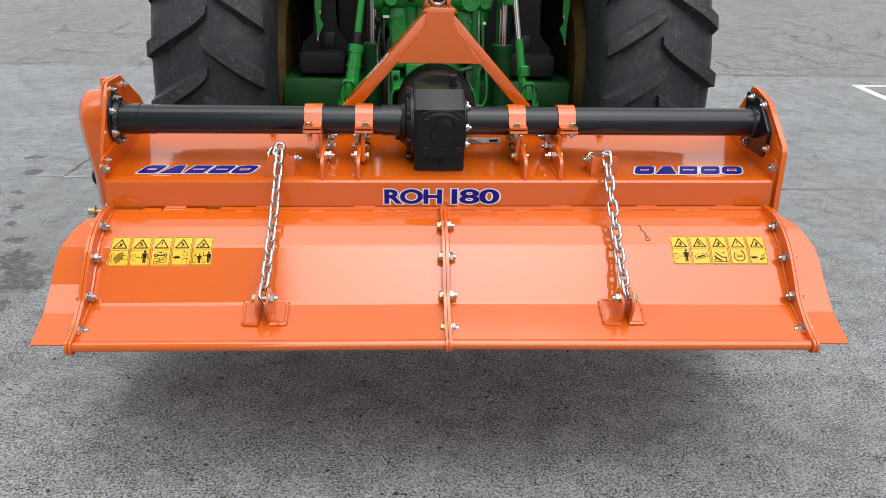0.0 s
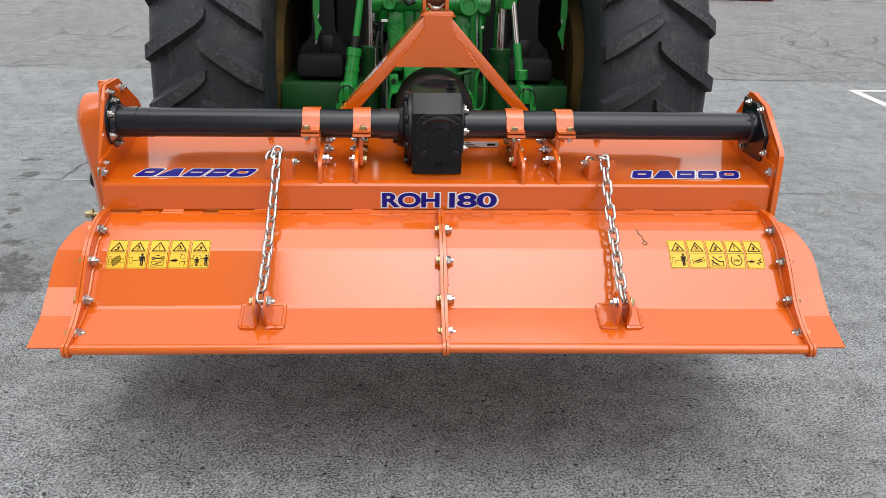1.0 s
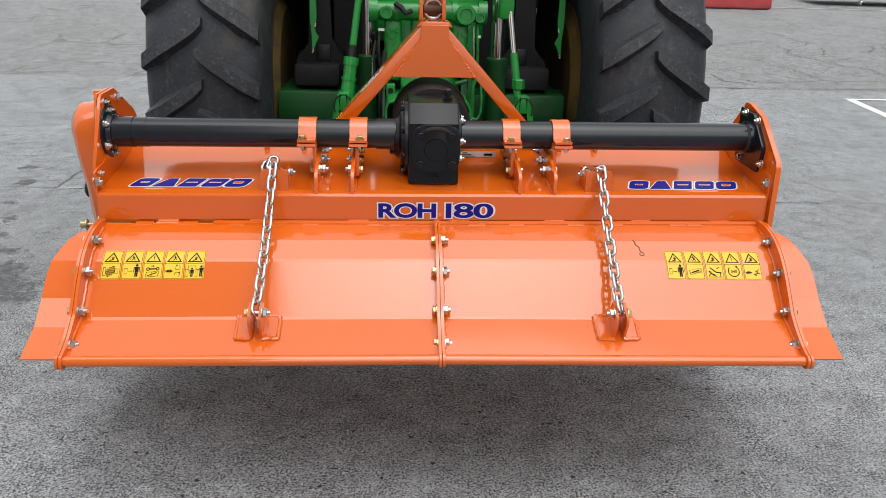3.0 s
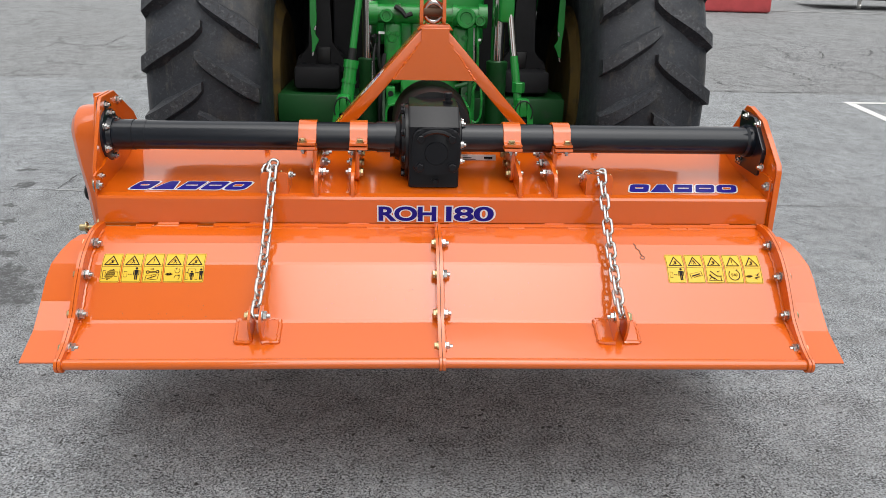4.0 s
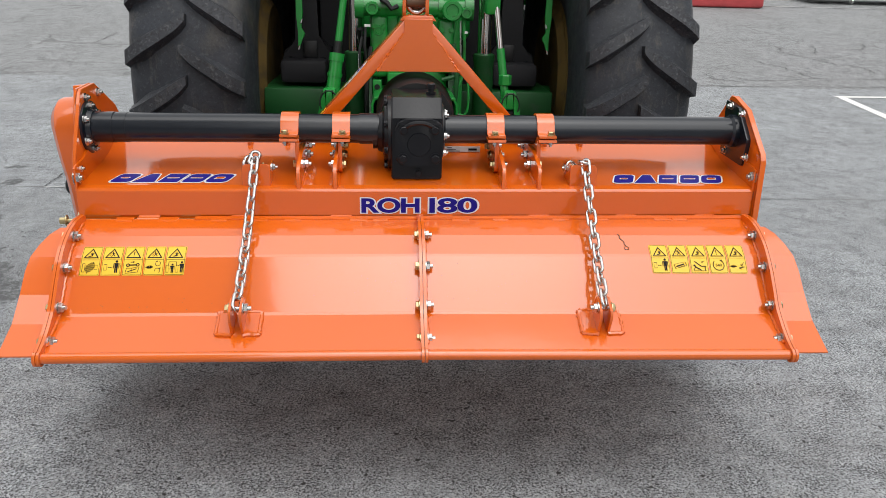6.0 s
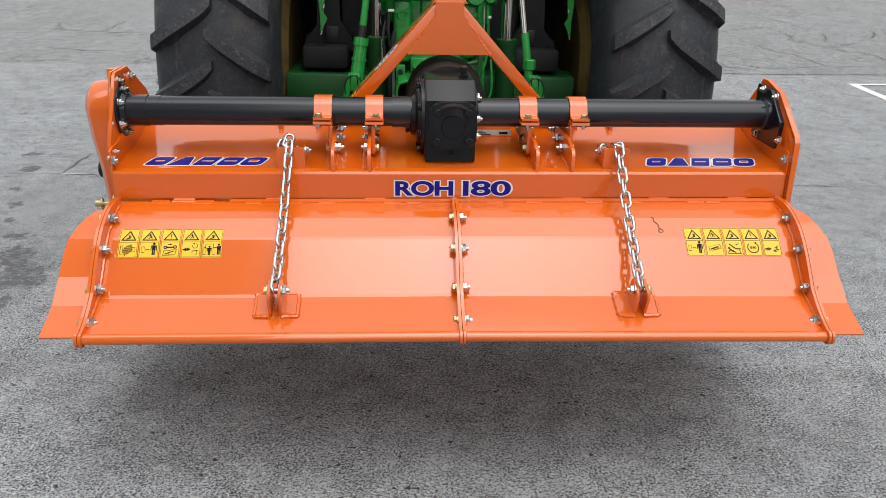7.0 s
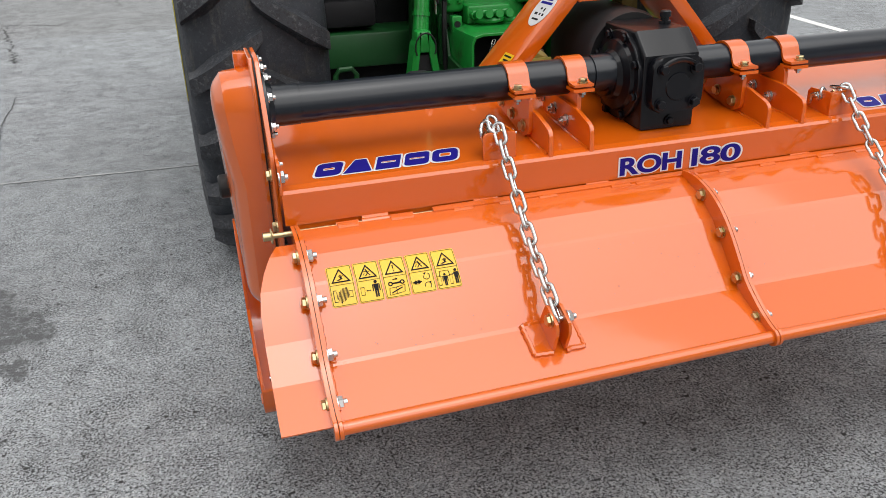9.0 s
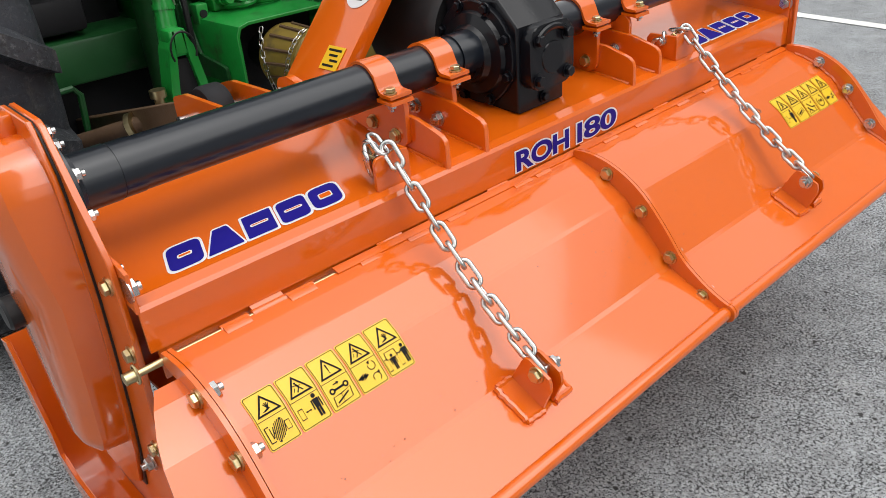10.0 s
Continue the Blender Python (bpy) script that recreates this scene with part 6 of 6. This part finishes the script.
for k in range(14):
    a = 2 * math.pi * k / 14
    cc, ss = math.cos(a), math.sin(a)
    cyl(bm, (-0.0145 + 0.077 * cc, 0.86, 0.715 + 0.077 * ss), (-0.0145 + 0.087 * cc, 0.97, 0.71 + 0.087 * ss), 0.005, seg=6)
part("guard_slots", bm, RUST, shaft)
bm = bmesh.new()
cyl(bm, (-0.0145, 0.95, 0.715), (-0.0145, 1.3, 0.70), 0.05, seg=24)
part("stub_shaft", bm, DARK_AND_SHADE, tractor)
def thin_chain(p0, p1, p2, count, wire=0.0013):
    """A light chain along a bent line; alternate links turned."""
    line = curve(p0, p1, p2, count)
    b = bmesh.new()
    for i in range(count):
        d = line[i + 1] - line[i]
        k = d.length / 0.0395
        mm = Matrix.Translation((line[i] + line[i + 1]) / 2) @ d.to_track_quat("X", "Z").to_matrix().to_4x4() @ Matrix.Rotation(math.radians(90 * (i % 2)), 4, "X")
        pipe(b, [mm @ Vector((p[0] * k, p[1] * 0.5, 0)) for p in loop], wire, 5, closed=True)
    return part("guard_chain", b, ZINC, shaft, "thin restraint chain")


thin_chain((-0.081, 0.99, 0.80), (-0.125, 0.965, 0.72), (-0.095, 0.92, 0.60), 12)
thin_chain((-0.033, 0.85, 0.80), (-0.13, 0.83, 0.77), (-0.125, 0.85, 0.62), 14)
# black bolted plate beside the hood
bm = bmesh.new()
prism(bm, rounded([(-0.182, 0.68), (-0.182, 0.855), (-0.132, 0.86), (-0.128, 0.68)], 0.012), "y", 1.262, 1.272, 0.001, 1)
side_plate = part("stay_plate", bm, GREEN_SHADED, tractor, "dark green bolted stay plate")
for z in (0.731, 0.812):
    fasten(BLACK_BOLT, (-0.154, 1.262, z), (0, -1, 0), side_plate, "plate_bolt")

# top link with its hook end, hoses
bm = bmesh.new()
cyl(bm, (-0.016, 0.352, 1.175), (-0.016, 1.14, 1.44), 0.015, seg=20)
top = part("top_link", bm, RUST, tractor, "reddish brown top link")
bm = bmesh.new()
pipe(bm, [(-0.016 + 0.026 * math.cos(a), 0.352 - 0.006 * math.sin(a), 1.182 + 0.027 * math.sin(a)) for a in [2 * math.pi * i / 28 for i in range(28)]], 0.008, 12, closed=True)
part("link_eye", bm, CHROME, top, "polished steel eye")
bm = bmesh.new()
lathe(bm, [(-0.030, 0.010), (-0.028, 0.014), (0.028, 0.014), (0.030, 0.010)], (-0.016, 0.352, 1.182), (1, 0, 0), 20)
part("link_pin", bm, RUST, top)
for x, y, z, end in ((0.165, 1.22, 1.0, (0.14, 1.24, 0.62)), (0.185, 1.26, 0.9, (0.12, 1.2, 0.86)), (-0.165, 1.24, 0.98, (-0.175, 1.22, 0.66)), (-0.19, 1.3, 0.98, (-0.21, 1.22, 1.05)), (-0.2, 1.28, 1.05, (-0.14, 1.3, 0.92))):
    bm = bmesh.new()
    pipe(bm, curve((x, y, z), (x + (0.04 if x > 0 else -0.03), y - 0.06, (z + end[2]) / 2), end, 12), 0.009, 8)
    part("hose", bm, GREEN_SHADED if x > 0 else BLACK_PLASTIC, tractor, "hydraulic hose")
# body and cab beyond; the wide dark sheet is added to stand for shade
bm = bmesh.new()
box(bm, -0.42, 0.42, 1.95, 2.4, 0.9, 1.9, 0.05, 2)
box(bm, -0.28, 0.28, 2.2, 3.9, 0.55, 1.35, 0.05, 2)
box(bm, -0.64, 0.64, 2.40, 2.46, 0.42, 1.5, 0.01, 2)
part("chassis", bm, DARK_AND_SHADE, tractor, "dark chassis with an added dark sheet standing for shade")
# unseen slab added under the cab to keep sky light off the hitch
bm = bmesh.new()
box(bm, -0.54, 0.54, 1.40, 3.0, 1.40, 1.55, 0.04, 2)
part("cab_floor", bm, DARK_AND_SHADE, tractor)
for x, k in ((-0.468, 1), (0.588, -1)):
    bm = bmesh.new()
    prism(bm, [(x - k * 0.012, 1.45), (x + k * 0.008, 1.45), (x + k * 0.014, 1.09), (x + k * 0.005, 1.035), (x + k * 0.022, 1.012), (x + k * 0.018, 1.0), (x + k * 0.006, 0.985), (x - k * 0.001, 0.95), (x - k * 0.010, 0.96), (x - k * 0.006, 1.02), (x - k * 0.014, 1.09)], "y", 1.446, 1.458, 0.002, 1)
    strap = part("cable_bracket", bm, GREEN, tractor, "bent green cable bracket")
    for u, z in ((0.008, 1.062), (-0.004, 0.955)):
        bm = bmesh.new()
        prism(bm, [(x + k * (u - 0.006), z - 0.012), (x + k * (u + 0.003), z - 0.008), (x + k * (u + 0.006), z + 0.012), (x + k * (u - 0.002), z + 0.006)], "y", 1.4405, 1.4455, 0.001, 1)
        part("worn_tip", bm, ZINC, strap, "bare worn steel tip")
for s in (-1, 1):
    bm = bmesh.new()
    arc = [(WY + 0.90 * math.cos(a), WZ + 0.90 * math.sin(a)) for a in [math.radians(d) for d in range(20, 131, 10)]]
    arc2 = [(WY + 0.88 * math.cos(a), WZ + 0.88 * math.sin(a)) for a in [math.radians(d) for d in range(130, 19, -10)]]
    prism(bm, arc + arc2, "x", min(s * 0.55, s * 0.76), max(s * 0.55, s * 0.76), 0.004, 2)
    part("fender", bm, GREEN, tractor, "green fender over the rear wheel")
# unseen cab, closed with opaque dark panes to darken reflections in the deck
bm = bmesh.new()
box(bm, -0.60, 0.60, 1.50, 3.1, 2.45, 2.60, 0.06, 3)
for s in (-1, 1):
    for y in (1.62, 2.95):
        box(bm, s * 0.53 - 0.03, s * 0.53 + 0.03, y - 0.03, y + 0.03, 1.55, 2.48, 0.01, 2)
cab = part("cab", bm, DARK_AND_SHADE, tractor, "dark cab frame with roof, out of view")
for x0, x1, y0, y1 in ((-0.50, 0.50, 1.615, 1.625), (-0.535, -0.525, 1.65, 2.92), (0.525, 0.535, 1.65, 2.92), (-0.50, 0.50, 2.945, 2.955)):
    bm = bmesh.new()
    box(bm, x0, x1, y0, y1, 1.56, 2.46, 0.002, 1)
    part("cab_window", bm, BLACK_PLASTIC, cab, "opaque dark pane added to the unseen cab")
bm = bmesh.new()
box(bm, -0.34, 0.34, 3.0, 4.9, 1.0, 1.62, 0.1, 4)
part("bonnet", bm, GREEN, tractor, "green bonnet")
for s in (-1, 1):
    bm = bmesh.new()
    lathe(bm, [(-0.15, 0.3), (-0.16, 0.5), (-0.12, 0.56), (0.12, 0.56), (0.16, 0.5), (0.15, 0.3)], (s * 0.8, 4.2, 0.56), (1, 0, 0), 40)
    part("front_tyre", bm, RUBBER, tractor)
bm = bmesh.new()
box(bm, -0.7, 0.7, 4.1, 4.3, 0.45, 0.65, 0.03, 2)
part("front_axle", bm, GREEN_SHADED, tractor)

# ---- unseen buildings added behind the camera to shape reflections and skylight ----
WALL = material("pale_brick_wall", (0.42, 0.40, 0.37), 0.8, vary=0.15, grain=12, patch=0.6, bump=0.3, bump_scale=40)


def unseen_building(x0, x1, y0, y1, h, label):
    b = bmesh.new()
    box(b, x0, x1, y0, y1, -0.2, h, 0.05, 2)
    return tagged(part("building", b, WALL), label, "building", kind="structure")


unseen_building(-9, -3.1, -16, -7, 19, "plain unseen building added beside the yard to darken reflections")
unseen_building(11, 30, -34, 3, 7.4, "plain unseen building added across the yard to shape reflections")

# ---- far things in the yard ----
bundle = thing("pallet_bundle", "red wrapped bundle of goods standing on the yard", "bundle")
bm = bmesh.new()
z0 = rise(15.7)
made = box(bm, 6.3, 8.16, 15.5, 16.5, z0 + 0.0, z0 + 0.9, 0.06, 3)
bmesh.ops.subdivide_edges(bm, edges=bm.edges[:], cuts=2, use_grid_fill=True)
for v in bm.verts:
    v.co += Vector((noise.noise(v.co * 4), noise.noise(v.co * 4 + Vector((5, 0, 0))), 0)) * 0.03
part("wrapping", bm, RED_WRAP, bundle)
trolley = thing("trolley", "dark flat trolley on small castors, far across the yard", "trolley")
zt = rise(17)
bm = bmesh.new()
box(bm, 9.9, 13.4, 16.8, 18.0, zt + 0.22, zt + 0.34, 0.02, 2)
part("platform", bm, DARK_AND_SHADE, trolley)
for x in (10.95, 12.9):
    bm = bmesh.new()
    lathe(bm, [(-0.02, 0.05), (-0.02, 0.075), (0.02, 0.075), (0.02, 0.05)], (x, 16.9, zt + 0.075), (1, 0, 0), 20)
    box(bm, x - 0.035, x + 0.035, 16.87, 16.93, zt + 0.08, zt + 0.22, 0.004, 1)
    part("castor", bm, ZINC, trolley)

for ob in MASTERS:
    bpy.data.objects.remove(ob)
